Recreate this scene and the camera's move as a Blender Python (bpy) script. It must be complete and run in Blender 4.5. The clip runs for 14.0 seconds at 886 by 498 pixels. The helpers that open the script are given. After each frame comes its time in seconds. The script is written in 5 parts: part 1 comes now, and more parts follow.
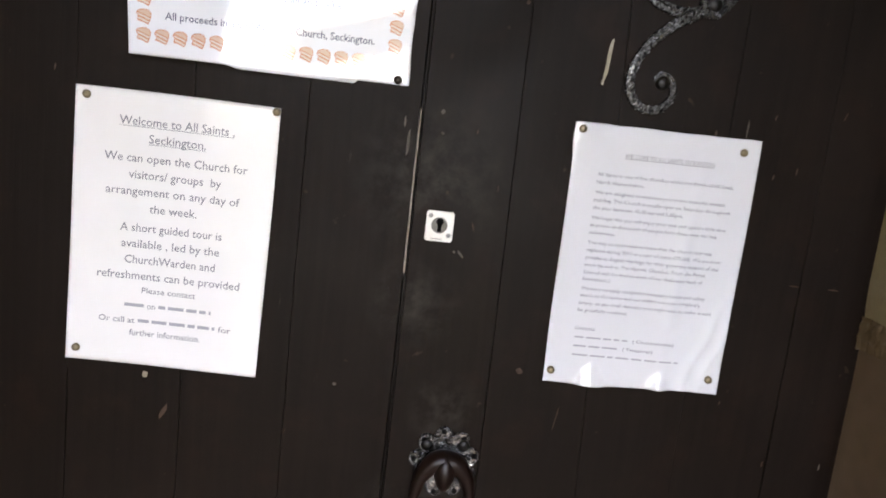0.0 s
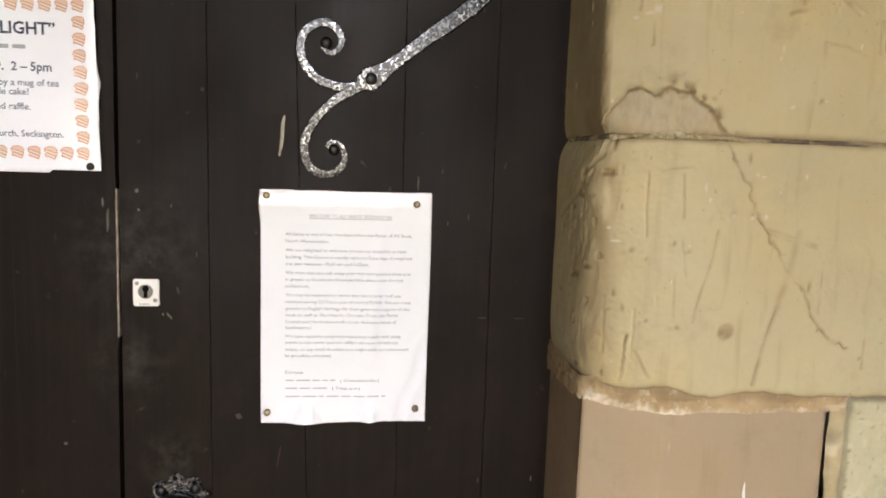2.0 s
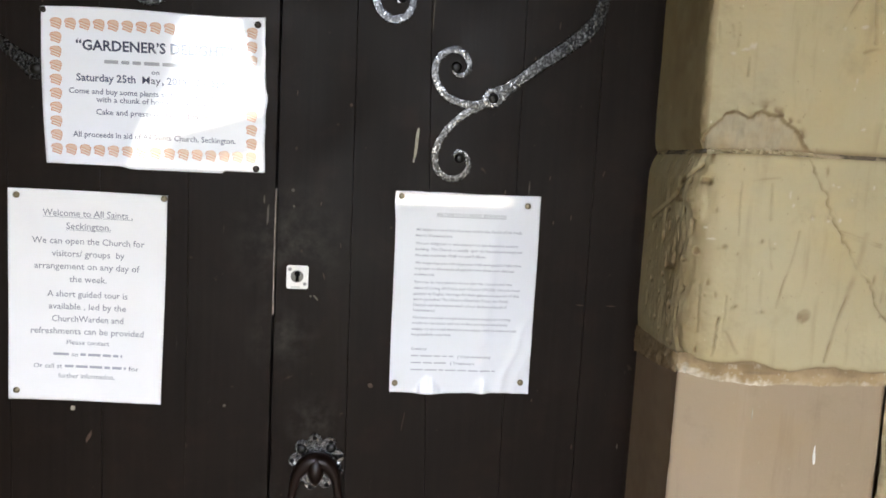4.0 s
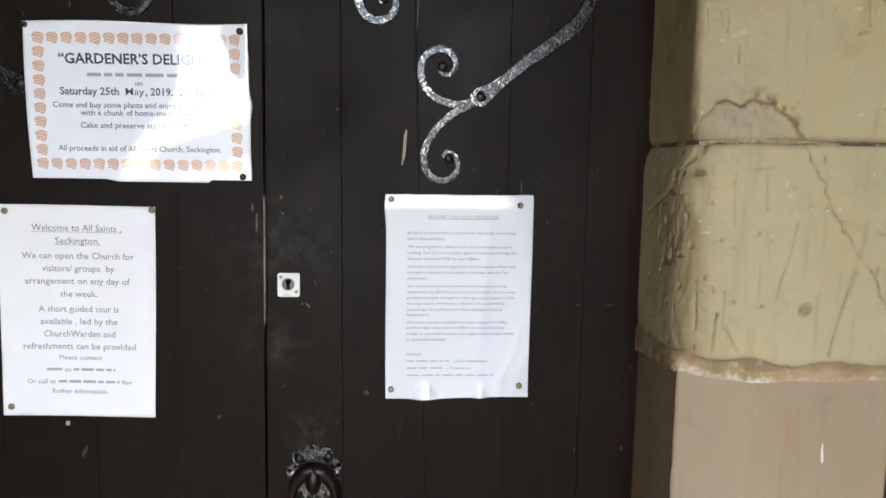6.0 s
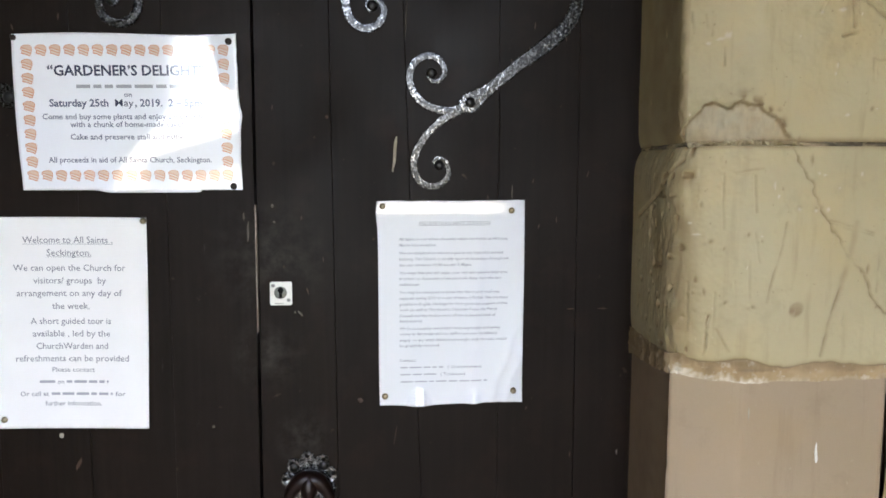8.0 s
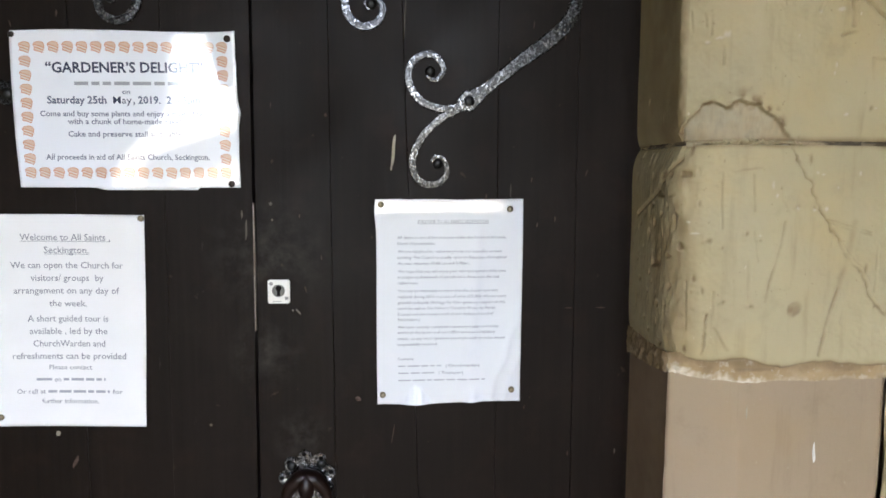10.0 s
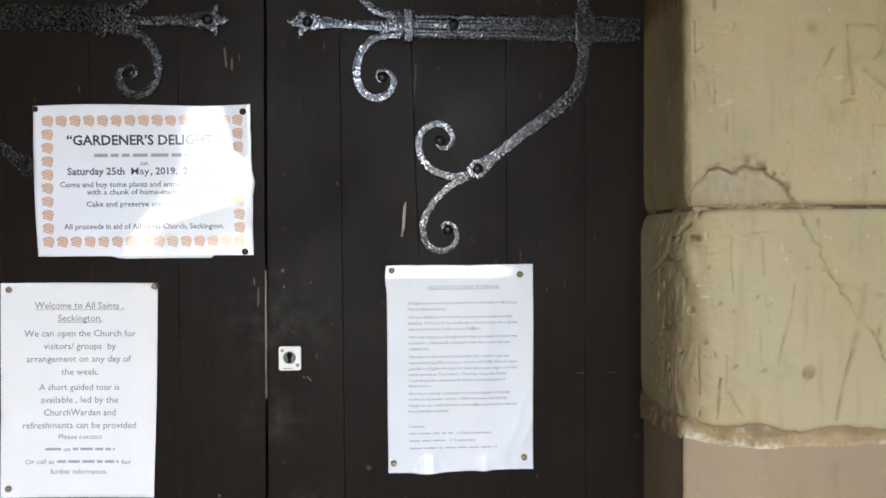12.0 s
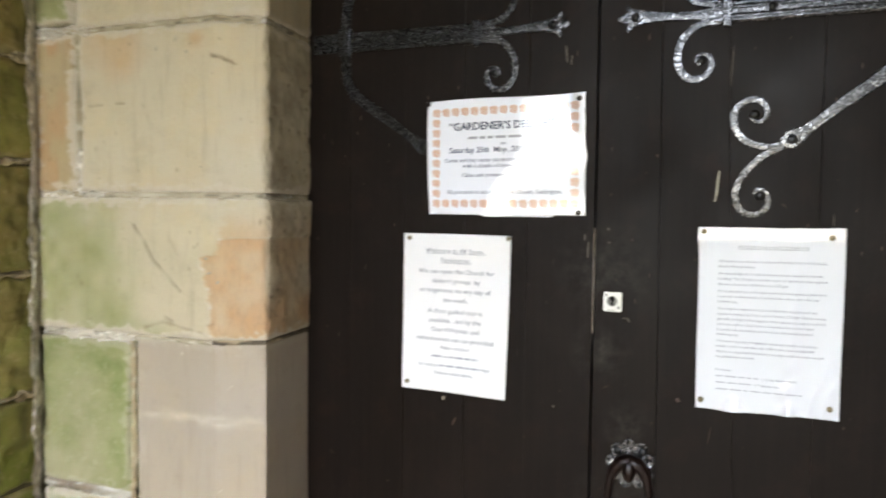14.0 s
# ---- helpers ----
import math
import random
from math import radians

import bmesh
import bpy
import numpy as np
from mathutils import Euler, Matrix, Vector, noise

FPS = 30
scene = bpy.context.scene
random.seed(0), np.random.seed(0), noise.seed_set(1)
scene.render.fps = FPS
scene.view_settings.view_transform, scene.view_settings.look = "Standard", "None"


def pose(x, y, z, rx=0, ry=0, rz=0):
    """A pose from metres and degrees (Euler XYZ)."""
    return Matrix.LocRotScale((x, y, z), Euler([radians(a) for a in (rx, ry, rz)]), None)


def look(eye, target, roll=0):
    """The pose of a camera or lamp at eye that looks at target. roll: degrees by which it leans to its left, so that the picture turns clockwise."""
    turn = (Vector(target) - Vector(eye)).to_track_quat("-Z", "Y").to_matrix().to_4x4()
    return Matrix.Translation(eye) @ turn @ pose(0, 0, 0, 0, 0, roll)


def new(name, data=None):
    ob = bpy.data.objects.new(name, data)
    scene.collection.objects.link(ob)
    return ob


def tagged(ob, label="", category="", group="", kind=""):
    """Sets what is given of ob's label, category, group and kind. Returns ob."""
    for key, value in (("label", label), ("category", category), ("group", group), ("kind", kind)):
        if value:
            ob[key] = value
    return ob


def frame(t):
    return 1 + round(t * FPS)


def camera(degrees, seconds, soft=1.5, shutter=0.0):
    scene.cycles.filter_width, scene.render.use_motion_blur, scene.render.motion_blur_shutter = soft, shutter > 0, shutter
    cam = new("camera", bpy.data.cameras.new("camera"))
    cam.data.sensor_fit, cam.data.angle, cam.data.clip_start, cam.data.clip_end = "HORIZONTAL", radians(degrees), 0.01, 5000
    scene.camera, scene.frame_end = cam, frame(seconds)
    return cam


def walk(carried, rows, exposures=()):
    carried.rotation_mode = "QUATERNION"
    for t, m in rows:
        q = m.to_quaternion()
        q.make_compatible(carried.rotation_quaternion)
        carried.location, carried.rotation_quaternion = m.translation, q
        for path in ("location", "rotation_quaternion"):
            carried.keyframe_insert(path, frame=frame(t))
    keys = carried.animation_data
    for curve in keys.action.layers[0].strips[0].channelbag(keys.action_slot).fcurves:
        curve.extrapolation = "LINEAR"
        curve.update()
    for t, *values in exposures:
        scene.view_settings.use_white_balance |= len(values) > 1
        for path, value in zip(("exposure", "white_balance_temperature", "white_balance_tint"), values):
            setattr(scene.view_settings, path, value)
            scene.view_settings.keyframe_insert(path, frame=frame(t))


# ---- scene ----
# ---- camera and walk ----
cam = camera(63.2, 14.0, soft=1.7, shutter=0.25)
PATH = [
    (0, (-0.062, -0.798, 1.305), (0.108, 1.169, 0.982), 6.6),
    (0.3, (0.0, -0.841, 1.326), (0.137, 1.135, 1.055), 6.2),
    (0.5, (0.064, -0.877, 1.333), (0.223, 1.107, 1.134), 5.4),
    (0.8, (0.162, -0.91, 1.34), (0.347, 1.077, 1.2), 4.9),
    (1, (0.218, -0.916, 1.345), (0.45, 1.067, 1.23), 2.8),
    (1.2, (0.244, -0.909, 1.372), (0.5, 1.071, 1.244), 1.9),
    (1.5, (0.277, -0.895, 1.385), (0.499, 1.086, 1.221), 1.7),
    (1.7, (0.287, -0.898, 1.378), (0.52, 1.078, 1.174), 0.7),
    (2, (0.261, -0.917, 1.374), (0.492, 1.055, 1.133), 2.1),
    (2.3, (0.215, -0.952, 1.367), (0.457, 1.02, 1.134), 3.6),
    (2.5, (0.161, -0.987, 1.362), (0.415, 0.982, 1.122), 4.7),
    (2.7, (0.117, -1.025, 1.355), (0.376, 0.945, 1.121), 5.0),
    (3, (0.083, -1.061, 1.362), (0.348, 0.908, 1.14), 4.5),
    (5.5, (0.132, -1.034, 1.368), (0.283, 0.948, 1.147), 1.3),
    (6, (0.137, -1.037, 1.366), (0.298, 0.945, 1.151), 1.1),
    (6.5, (0.136, -1.035, 1.366), (0.296, 0.947, 1.152), 0.9),
    (7, (0.14, -1.036, 1.364), (0.295, 0.948, 1.158), 0.4),
    (7.5, (0.14, -1.037, 1.364), (0.3, 0.947, 1.164), 0.3),
    (8, (0.145, -1.039, 1.366), (0.313, 0.944, 1.168), 0.2),
    (10.5, (0.145, -1.038, 1.361), (0.318, 0.945, 1.164), 0.4),
    (11, (0.147, -1.041, 1.356), (0.321, 0.947, 1.222), -0.2),
    (11.5, (0.147, -1.044, 1.362), (0.3, 0.949, 1.32), -0.5),
    (12, (0.141, -1.045, 1.365), (0.292, 0.949, 1.347), -0.1),
    (12.5, (0.13, -1.052, 1.363), (0.282, 0.941, 1.312), 0.3),
    (13, (0.105, -1.101, 1.367), (0.263, 0.891, 1.275), 1.1),
    (13.3, (0.109, -1.133, 1.37), (0.077, 0.865, 1.293), 0.7),
    (13.5, (0.128, -1.158, 1.364), (-0.143, 0.823, 1.301), 0.8),
    (13.7, (0.155, -1.198, 1.353), (-0.314, 0.745, 1.282), 0.6),
    (14, (0.18, -1.262, 1.355), (-0.552, 0.597, 1.246), 0.7),
]
walk(cam, [(t, look(eye, target, roll)) for t, eye, target, roll in PATH],
     [(0.0, 4.10, 6650, 17), (0.5, 4.08, 6650, 15), (1.0, 4.12, 7050, 17), (1.5, 4.22, 7150, 17), (2.0, 4.29, 7150, 17), (2.5, 4.40, 7050, 17), (3.0, 4.24, 6800, 15), (5.5, 4.08, 6300, 13), (6.5, 4.08, 6250, 13), (12.5, 4.08, 6250, 13), (13.2, 4.14, 6300, 13), (14.0, 4.27, 6580, 11)])

# ---- world, sun and exposure ----
world = bpy.data.worlds.new("sky")
scene.world = world
world.use_nodes = True
wn = world.node_tree
sky = wn.nodes.new("ShaderNodeTexSky")
sky.sky_type = "NISHITA"
sky.sun_disc = False
sky.sun_elevation, sky.sun_rotation = radians(58), radians(180)
sky.dust_density, sky.air_density = 3.0, 1.0
wn.nodes["Background"].inputs["Strength"].default_value = 0.15
wn.links.new(sky.outputs[0], wn.nodes["Background"].inputs["Color"])
sun = new("sun", bpy.data.lights.new("sun", "SUN"))
sun.data.energy, sun.data.angle, sun.data.color = 0.6, radians(20), (1.0, 0.95, 0.88)
sun.matrix_world = look((0, -15.9, 25.4), (0, 0, 0))


# ---- materials ----
class Mat:
    """A node material under construction."""

    def __init__(self, name, rough=0.6, metal=0.0, spec=0.5):
        self.m = bpy.data.materials.new(name)
        self.m.use_nodes = True
        self.t = self.m.node_tree
        self.b = self.t.nodes["Principled BSDF"]
        self.b.inputs["Roughness"].default_value = rough
        self.b.inputs["Metallic"].default_value = metal
        self.b.inputs["Specular IOR Level"].default_value = spec
        self.co = self.t.nodes.new("ShaderNodeTexCoord").outputs["Object"]

    def n(self, kind, **values):
        node = self.t.nodes.new("ShaderNode" + kind)
        for k, v in values.items():
            node.inputs[k].default_value = v
        return node

    def link(self, a, b):
        self.t.links.new(a, b)

    def stretch(self, s):
        mp = self.n("Mapping")
        mp.inputs["Scale"].default_value = s
        self.link(self.co, mp.inputs["Vector"])
        return mp.outputs[0]

    def noise(self, scale, detail=4.0, rough=0.55, vec=None):
        nd = self.n("TexNoise", Scale=scale, Detail=detail, Roughness=rough)
        self.link(vec or self.co, nd.inputs["Vector"])
        return nd.outputs["Fac"]

    def ramp(self, fac, a, b, lo=0.0, hi=1.0):
        r = self.n("MapRange")
        r.inputs["From Min"].default_value, r.inputs["From Max"].default_value = a, b
        r.inputs["To Min"].default_value, r.inputs["To Max"].default_value = lo, hi
        self.link(fac, r.inputs["Value"])
        return r.outputs[0]

    def math(self, op, a, b):
        nd = self.n("Math")
        nd.operation = op
        for i, v in enumerate((a, b)):
            if isinstance(v, (int, float)):
                nd.inputs[i].default_value = v
            else:
                self.link(v, nd.inputs[i])
        return nd.outputs[0]

    def mix(self, fac, a, b):
        nd = self.t.nodes.new("ShaderNodeMix")
        nd.data_type = "RGBA"
        for i, v in ((0, fac), (6, a), (7, b)):
            if isinstance(v, (int, float)):
                nd.inputs[i].default_value = v
            elif isinstance(v, tuple):
                nd.inputs[i].default_value = (*v, 1)
            else:
                self.link(v, nd.inputs[i])
        return nd.outputs[2]

    def attr(self, name):
        nd = self.t.nodes.new("ShaderNodeAttribute")
        nd.attribute_name = name
        return nd.outputs["Fac"]

    def bump(self, fac, dist, strength=1.0, after=None):
        nd = self.n("Bump", Strength=strength, Distance=dist)
        self.link(fac, nd.inputs["Height"])
        if after:
            self.link(after, nd.inputs["Normal"])
        return nd.outputs[0]

    def done(self, color, normal=None, rough=None):
        if isinstance(color, tuple):
            self.b.inputs["Base Color"].default_value = (*color, 1)
        else:
            self.link(color, self.b.inputs["Base Color"])
        if normal:
            self.link(normal, self.b.inputs["Normal"])
        if rough:
            self.link(rough, self.b.inputs["Roughness"])
        return self.m


def painted_stone(name, a, b, bare, grime_shade, rough=0.62, ochre=0.0, spec=0.35, specks=1.0):
    """Old paint or limewash on stone: cloudy colour, bare patches, dirt in the hollows and painted shade."""
    m = Mat(name, rough, spec=spec)
    c = m.mix(m.ramp(m.noise(7, 5), 0.35, 0.65), a, b)
    c = m.mix(m.ramp(m.noise(2.3, 3), 0.4, 0.75, 0, 0.45), c, tuple(v * 0.82 for v in a))
    c = m.mix(m.ramp(m.noise(4.6, 3, 0.5), 0.40, 0.62, 0, 0.55), c, (a[0] * 0.93, a[1] * 0.96, a[2] * 1.04))
    c = m.mix(m.ramp(m.noise(8.3, 4, 0.6), 0.52, 0.70, 0, 0.40), c, (a[0] * 1.02, a[1] * 0.95, a[2] * 0.80))
    streak = m.noise(1.0, 4, 0.6, m.stretch((60, 60, 6)))
    c = m.mix(m.ramp(streak, 0.55, 0.8, 0, 0.3), c, grime_shade)
    if ochre:
        c = m.mix(m.ramp(m.noise(11, 5, 0.62), 0.5, 0.7, 0, ochre), c, (0.52, 0.38, 0.17))
        c = m.mix(m.ramp(m.noise(6.1, 4, 0.6), 0.52, 0.7, 0, ochre), c, (0.36, 0.34, 0.22))
    speck = m.noise(170, 2)
    c = m.mix(m.ramp(speck, 0.70, 0.75, 0, 0.35 * specks), c, grime_shade)
    pale = m.noise(95, 2, 0.5, m.stretch((1, 1, 0.7)))
    c = m.mix(m.ramp(pale, 0.75, 0.78, 0, 0.5 * specks), c, (0.68, 0.6, 0.44))
    c = m.mix(m.ramp(m.noise(16, 6, 0.65), 0.58, 0.74, 0, 0.3), c, tuple(v * 0.6 for v in b))
    c = m.mix(m.attr("algae"), c, m.mix(m.noise(40, 5, 0.65), (0.17, 0.20, 0.055), (0.32, 0.33, 0.13)))
    tone = m.mix(m.ramp(m.noise(17, 5, 0.6), 0.38, 0.62), tuple(v * 1.04 for v in bare), (bare[0] * 1.10, bare[1] * 0.98, bare[2] * 0.84))
    tone = m.mix(m.ramp(m.noise(1.0, 4, 0.6, m.stretch((170, 170, 55))), 0.45, 0.68, 0, 0.40), tone, tuple(v * 0.70 for v in bare))
    c = m.mix(m.attr("bare"), c, tone)
    c = m.mix(m.attr("dirt_shade"), c, grime_shade)
    c = m.mix(m.attr("lime"), c, m.mix(m.noise(60, 4), (0.64, 0.575, 0.45), (0.47, 0.405, 0.295)))
    n = m.bump(m.noise(260, 4, 0.65), 0.0004, 0.4)
    n = m.bump(m.noise(30, 3), 0.002, 0.28, n)
    n = m.bump(m.noise(1.0, 4, 0.6, m.stretch((80, 80, 16))), 0.0012, 0.25, n)
    return m.done(c, n)


def rubble_stone(name, a, b, c3, edge=(0.4, 0.37, 0.3)):
    """Bare weathered stone with lichen and algae."""
    m = Mat(name, 0.85, spec=0.25)
    c = m.mix(m.ramp(m.noise(9, 6, 0.62), 0.38, 0.62), a, b)
    c = m.mix(m.ramp(m.noise(4.2, 5, 0.6), 0.48, 0.68), c, c3)
    c = m.mix(m.ramp(m.noise(23, 5, 0.65), 0.50, 0.64, 0, 0.5), c, tuple(0.5 * v + 0.4 * w for v, w in zip(c3, b)))
    c = m.mix(m.ramp(m.noise(70, 3, 0.6), 0.58, 0.72, 0, 0.55), c, edge)
    c = m.mix(m.attr("bare"), c, edge)
    c = m.mix(m.attr("dirt_shade"), c, tuple(v * 0.35 for v in a))
    c = m.mix(m.attr("lime"), c, m.mix(m.noise(60, 4), (0.64, 0.575, 0.45), (0.47, 0.405, 0.295)))
    n = m.bump(m.noise(150, 5, 0.7), 0.0015, 0.6)
    n = m.bump(m.noise(28, 5, 0.6), 0.005, 0.5, n)
    return m.done(c, n)


OCHRESTONE = painted_stone("ochre_stone_under_limewash", (0.45, 0.355, 0.20), (0.41, 0.31, 0.165), (0.43, 0.275, 0.145), (0.17, 0.11, 0.06), 0.75, spec=0.25)
PAINT = painted_stone("beige_paint_on_stone", (0.462, 0.386, 0.220), (0.416, 0.343, 0.192), (0.365, 0.312, 0.205), (0.15, 0.09, 0.035), 0.55, spec=0.35, ochre=0.30)
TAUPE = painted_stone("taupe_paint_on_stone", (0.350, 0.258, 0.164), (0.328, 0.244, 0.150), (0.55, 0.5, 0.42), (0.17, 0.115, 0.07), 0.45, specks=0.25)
# lighter copy of TAUPE: the left jamb's different light, put into the colour
LITTAUPE = painted_stone("taupe_paint_lit_copy", (0.43, 0.358, 0.266), (0.395, 0.325, 0.24), (0.6, 0.56, 0.48), (0.2, 0.15, 0.1), 0.5)
CREAM = painted_stone("cream_limewash_with_orange_spalls", (0.575, 0.495, 0.335), (0.53, 0.455, 0.31), (0.475, 0.315, 0.170), (0.18, 0.125, 0.07), ochre=0.28)
ALGAE = rubble_stone("stone_with_green_algae", (0.19, 0.22, 0.075), (0.30, 0.30, 0.14), (0.38, 0.34, 0.20), (0.42, 0.40, 0.25))
MOSS = rubble_stone("damp_mossy_stone", (0.20, 0.175, 0.045), (0.25, 0.195, 0.07), (0.165, 0.175, 0.03), (0.36, 0.30, 0.14))
GREYSTONE = rubble_stone("grey_green_stone", (0.42, 0.385, 0.24), (0.46, 0.41, 0.27), (0.36, 0.35, 0.21), (0.5, 0.46, 0.33))
MORTAR = rubble_stone("lime_mortar", (0.36, 0.32, 0.25), (0.44, 0.40, 0.32), (0.24, 0.19, 0.13), (0.56, 0.53, 0.46))
WALLMORTAR = rubble_stone("earthy_mortar", (0.12, 0.095, 0.055), (0.16, 0.13, 0.08), (0.085, 0.075, 0.035), (0.24, 0.2, 0.13))
CREAMMORTAR = rubble_stone("cream_lime_mortar", (0.41, 0.355, 0.245), (0.46, 0.40, 0.285), (0.33, 0.27, 0.17), (0.55, 0.50, 0.38))
TANMORTAR = rubble_stone("tan_crumbly_mortar", (0.37, 0.295, 0.17), (0.43, 0.355, 0.21), (0.28, 0.20, 0.105), (0.48, 0.41, 0.27))
PALEMORTAR = rubble_stone("pale_crumbling_mortar", (0.50, 0.45, 0.355), (0.58, 0.53, 0.43), (0.33, 0.28, 0.23), (0.76, 0.72, 0.64))
CORNERMORTAR = rubble_stone("pale_corner_mortar", (0.60, 0.54, 0.44), (0.70, 0.64, 0.53), (0.42, 0.35, 0.28), (0.80, 0.76, 0.68))
# dark base colour stands in for the shadow inside the gappy joints
SHADEMORTAR = rubble_stone("mortar_dark_as_shadow_gap", (0.10, 0.08, 0.055), (0.16, 0.13, 0.09), (0.07, 0.055, 0.04), (0.40, 0.32, 0.20))
LIP = rubble_stone("broken_plaster_lip", (0.36, 0.255, 0.135), (0.44, 0.325, 0.185), (0.27, 0.18, 0.085), (0.70, 0.63, 0.51))


def make_door_paint():
    m = Mat("black_brown_door_paint", 0.5, spec=0.10)
    grain = m.noise(1.0, 6, 0.6, m.stretch((95, 95, 3.2)))
    c = m.mix(m.ramp(grain, 0.3, 0.7), (0.0054, 0.0033, 0.0023), (0.0093, 0.0057, 0.0040))
    c = m.mix(m.ramp(m.noise(5, 4), 0.5, 0.72, 0, 0.5), c, (0.016, 0.0100, 0.0072))
    c = m.mix(m.ramp(m.noise(15, 4, 0.6), 0.54, 0.70, 0, 0.5), c, (0.017, 0.0085, 0.0055))
    worn = m.noise(1.0, 5, 0.7, m.stretch((70, 70, 14)))
    c = m.mix(m.ramp(worn, 0.68, 0.76, 0, 0.55), c, (0.06, 0.05, 0.04))
    c = m.mix(m.ramp(m.noise(48, 2), 0.71, 0.76, 0, 0.6), c, (0.05, 0.034, 0.022))
    lock_far = m.n("VectorMath")
    lock_far.operation = "DISTANCE"
    lock_far.inputs[1].default_value = (0.006, 0.0, 1.188)
    m.link(m.co, lock_far.inputs[0])
    away = m.ramp(lock_far.outputs["Value"], 0.030, 0.044)
    for centre, size in (((-0.012, 0.0, 1.25), 0.10), ((-0.02, 0.0, 1.11), 0.06), ((0.03, 0.0, 0.985), 0.05), ((0.02, 0.0, 0.80), 0.12)):
        far = m.n("VectorMath")
        far.operation = "DISTANCE"
        far.inputs[1].default_value = centre
        m.link(m.co, far.inputs[0])
        near = m.ramp(far.outputs["Value"], 0.0, size, 1.0, 0.0)
        smear = m.math("MULTIPLY", m.math("MULTIPLY", near, away), m.ramp(m.noise(38, 5, 0.65), 0.40, 0.68, 0, 0.62))
        c = m.mix(smear, c, (0.052, 0.047, 0.039))
    n = m.bump(grain, 0.0007, 0.6)
    n = m.bump(m.noise(9, 3), 0.004, 0.25, n)
    rough = m.ramp(m.noise(6, 5, 0.6), 0.3, 0.7, 0.38, 0.58)
    return m.done(c, n, rough)


DOOR = make_door_paint()


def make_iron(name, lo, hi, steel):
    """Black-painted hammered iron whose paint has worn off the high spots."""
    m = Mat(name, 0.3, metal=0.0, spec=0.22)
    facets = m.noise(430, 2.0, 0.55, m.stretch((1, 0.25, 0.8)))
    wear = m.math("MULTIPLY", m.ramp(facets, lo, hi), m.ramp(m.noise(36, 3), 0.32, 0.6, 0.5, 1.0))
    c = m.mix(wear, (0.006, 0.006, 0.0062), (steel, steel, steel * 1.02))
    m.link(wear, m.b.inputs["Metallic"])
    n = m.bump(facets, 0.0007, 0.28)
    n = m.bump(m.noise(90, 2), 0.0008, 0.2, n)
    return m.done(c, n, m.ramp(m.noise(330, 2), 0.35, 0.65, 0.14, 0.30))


IRON = make_iron("hammered_black_iron", 0.48, 0.61, 0.175)
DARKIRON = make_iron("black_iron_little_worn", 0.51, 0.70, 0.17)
PLATEIRON = make_iron("worn_pierced_iron", 0.42, 0.60, 0.24)


def plain(name, color, rough=0.5, metal=0.0, spec=0.5, wear=0.12, scale=60, bump=0.0004):
    m = Mat(name, rough, metal, spec)
    f = m.noise(scale, 4)
    c = m.mix(m.ramp(f, 0.35, 0.7), color, tuple(max(0.0, v * (1 - wear)) for v in color))
    return m.done(c, m.bump(f, bump, 0.4))


RIVET = plain("black_rivet_iron", (0.006, 0.006, 0.006), 0.35, 0.0, 0.25)
RING = plain("worn_dark_brown_iron", (0.012, 0.0058, 0.0042), 0.36, 0.0, 0.22, 0.4, 120)
STEEL = plain("satin_lock_plate", (0.66, 0.65, 0.61), 0.38, 0.25, 0.5, 0.1, 300)
DARKHOLE = plain("dark_keyhole", (0.004, 0.004, 0.004), 0.8, 0.0, 0.05)
CYLINDER = plain("grey_lock_cylinder", (0.16, 0.155, 0.14), 0.4, 0.3, 0.5, 0.3, 400)
SCREW = plain("grey_screw", (0.26, 0.26, 0.25), 0.4, 0.5, 0.5, 0.3, 400)
BRASS = plain("tarnished_brass_pin", (0.30, 0.25, 0.16), 0.3, 0.85, 0.5, 0.4, 500)
BLACKPIN = plain("dark_drawing_pin", (0.035, 0.025, 0.02), 0.35, 0.6, 0.5, 0.3, 500)
DULLCHIP = plain("dull_paint_chip", (0.11, 0.095, 0.075), 0.7, 0, 0.3, 0.3, 200)
CHIP = plain("pale_paint_chip", (0.40, 0.37, 0.28), 0.7, 0, 0.3, 0.3, 200)
WORNEDGE = plain("bare_worn_edge", (0.46, 0.39, 0.31), 0.7, 0, 0.3, 0.6, 90)
WHITECHIP = plain("white_paint_chip", (0.72, 0.70, 0.66), 0.7, 0, 0.3, 0.1, 200)
KNOT = plain("brown_bare_spot", (0.06, 0.035, 0.022), 0.6, 0, 0.3, 0.4, 200)


def coated(name, color, rough=0.55, coat=0.06):
    """Print or paper under a glossy laminate."""
    m = Mat(name, rough, spec=0.2)
    m.b.inputs["Coat Weight"].default_value = 1.0
    m.b.inputs["Coat Roughness"].default_value = coat
    m.b.inputs["Coat IOR"].default_value = 1.7
    c = m.mix(m.ramp(m.noise(14, 3), 0.3, 0.7), color, tuple(v * 0.965 for v in color))
    return m.done(c)


PAPER = coated("laminated_blue_white_paper", (0.88, 0.90, 0.95))
WARMPAPER = coated("laminated_bright_white_paper", (0.88, 0.87, 0.86))
GREYPAPER = coated("laminated_grey_white_paper", (0.70, 0.71, 0.74))
INK_NAVY = coated("dark_blue_grey_ink", (0.05, 0.06, 0.11))
INK_BLUE = coated("blue_grey_ink", (0.13, 0.15, 0.23))
INK_GREY = coated("grey_ink", (0.25, 0.26, 0.29))
INK_FAINT = coated("faint_grey_ink", (0.20, 0.21, 0.26))
INK_BAR = coated("pale_grey_print", (0.40, 0.41, 0.45))
INK_ORANGE = coated("orange_print", (0.66, 0.31, 0.19))
INK_PALE = coated("pale_peach_print", (0.74, 0.55, 0.43))
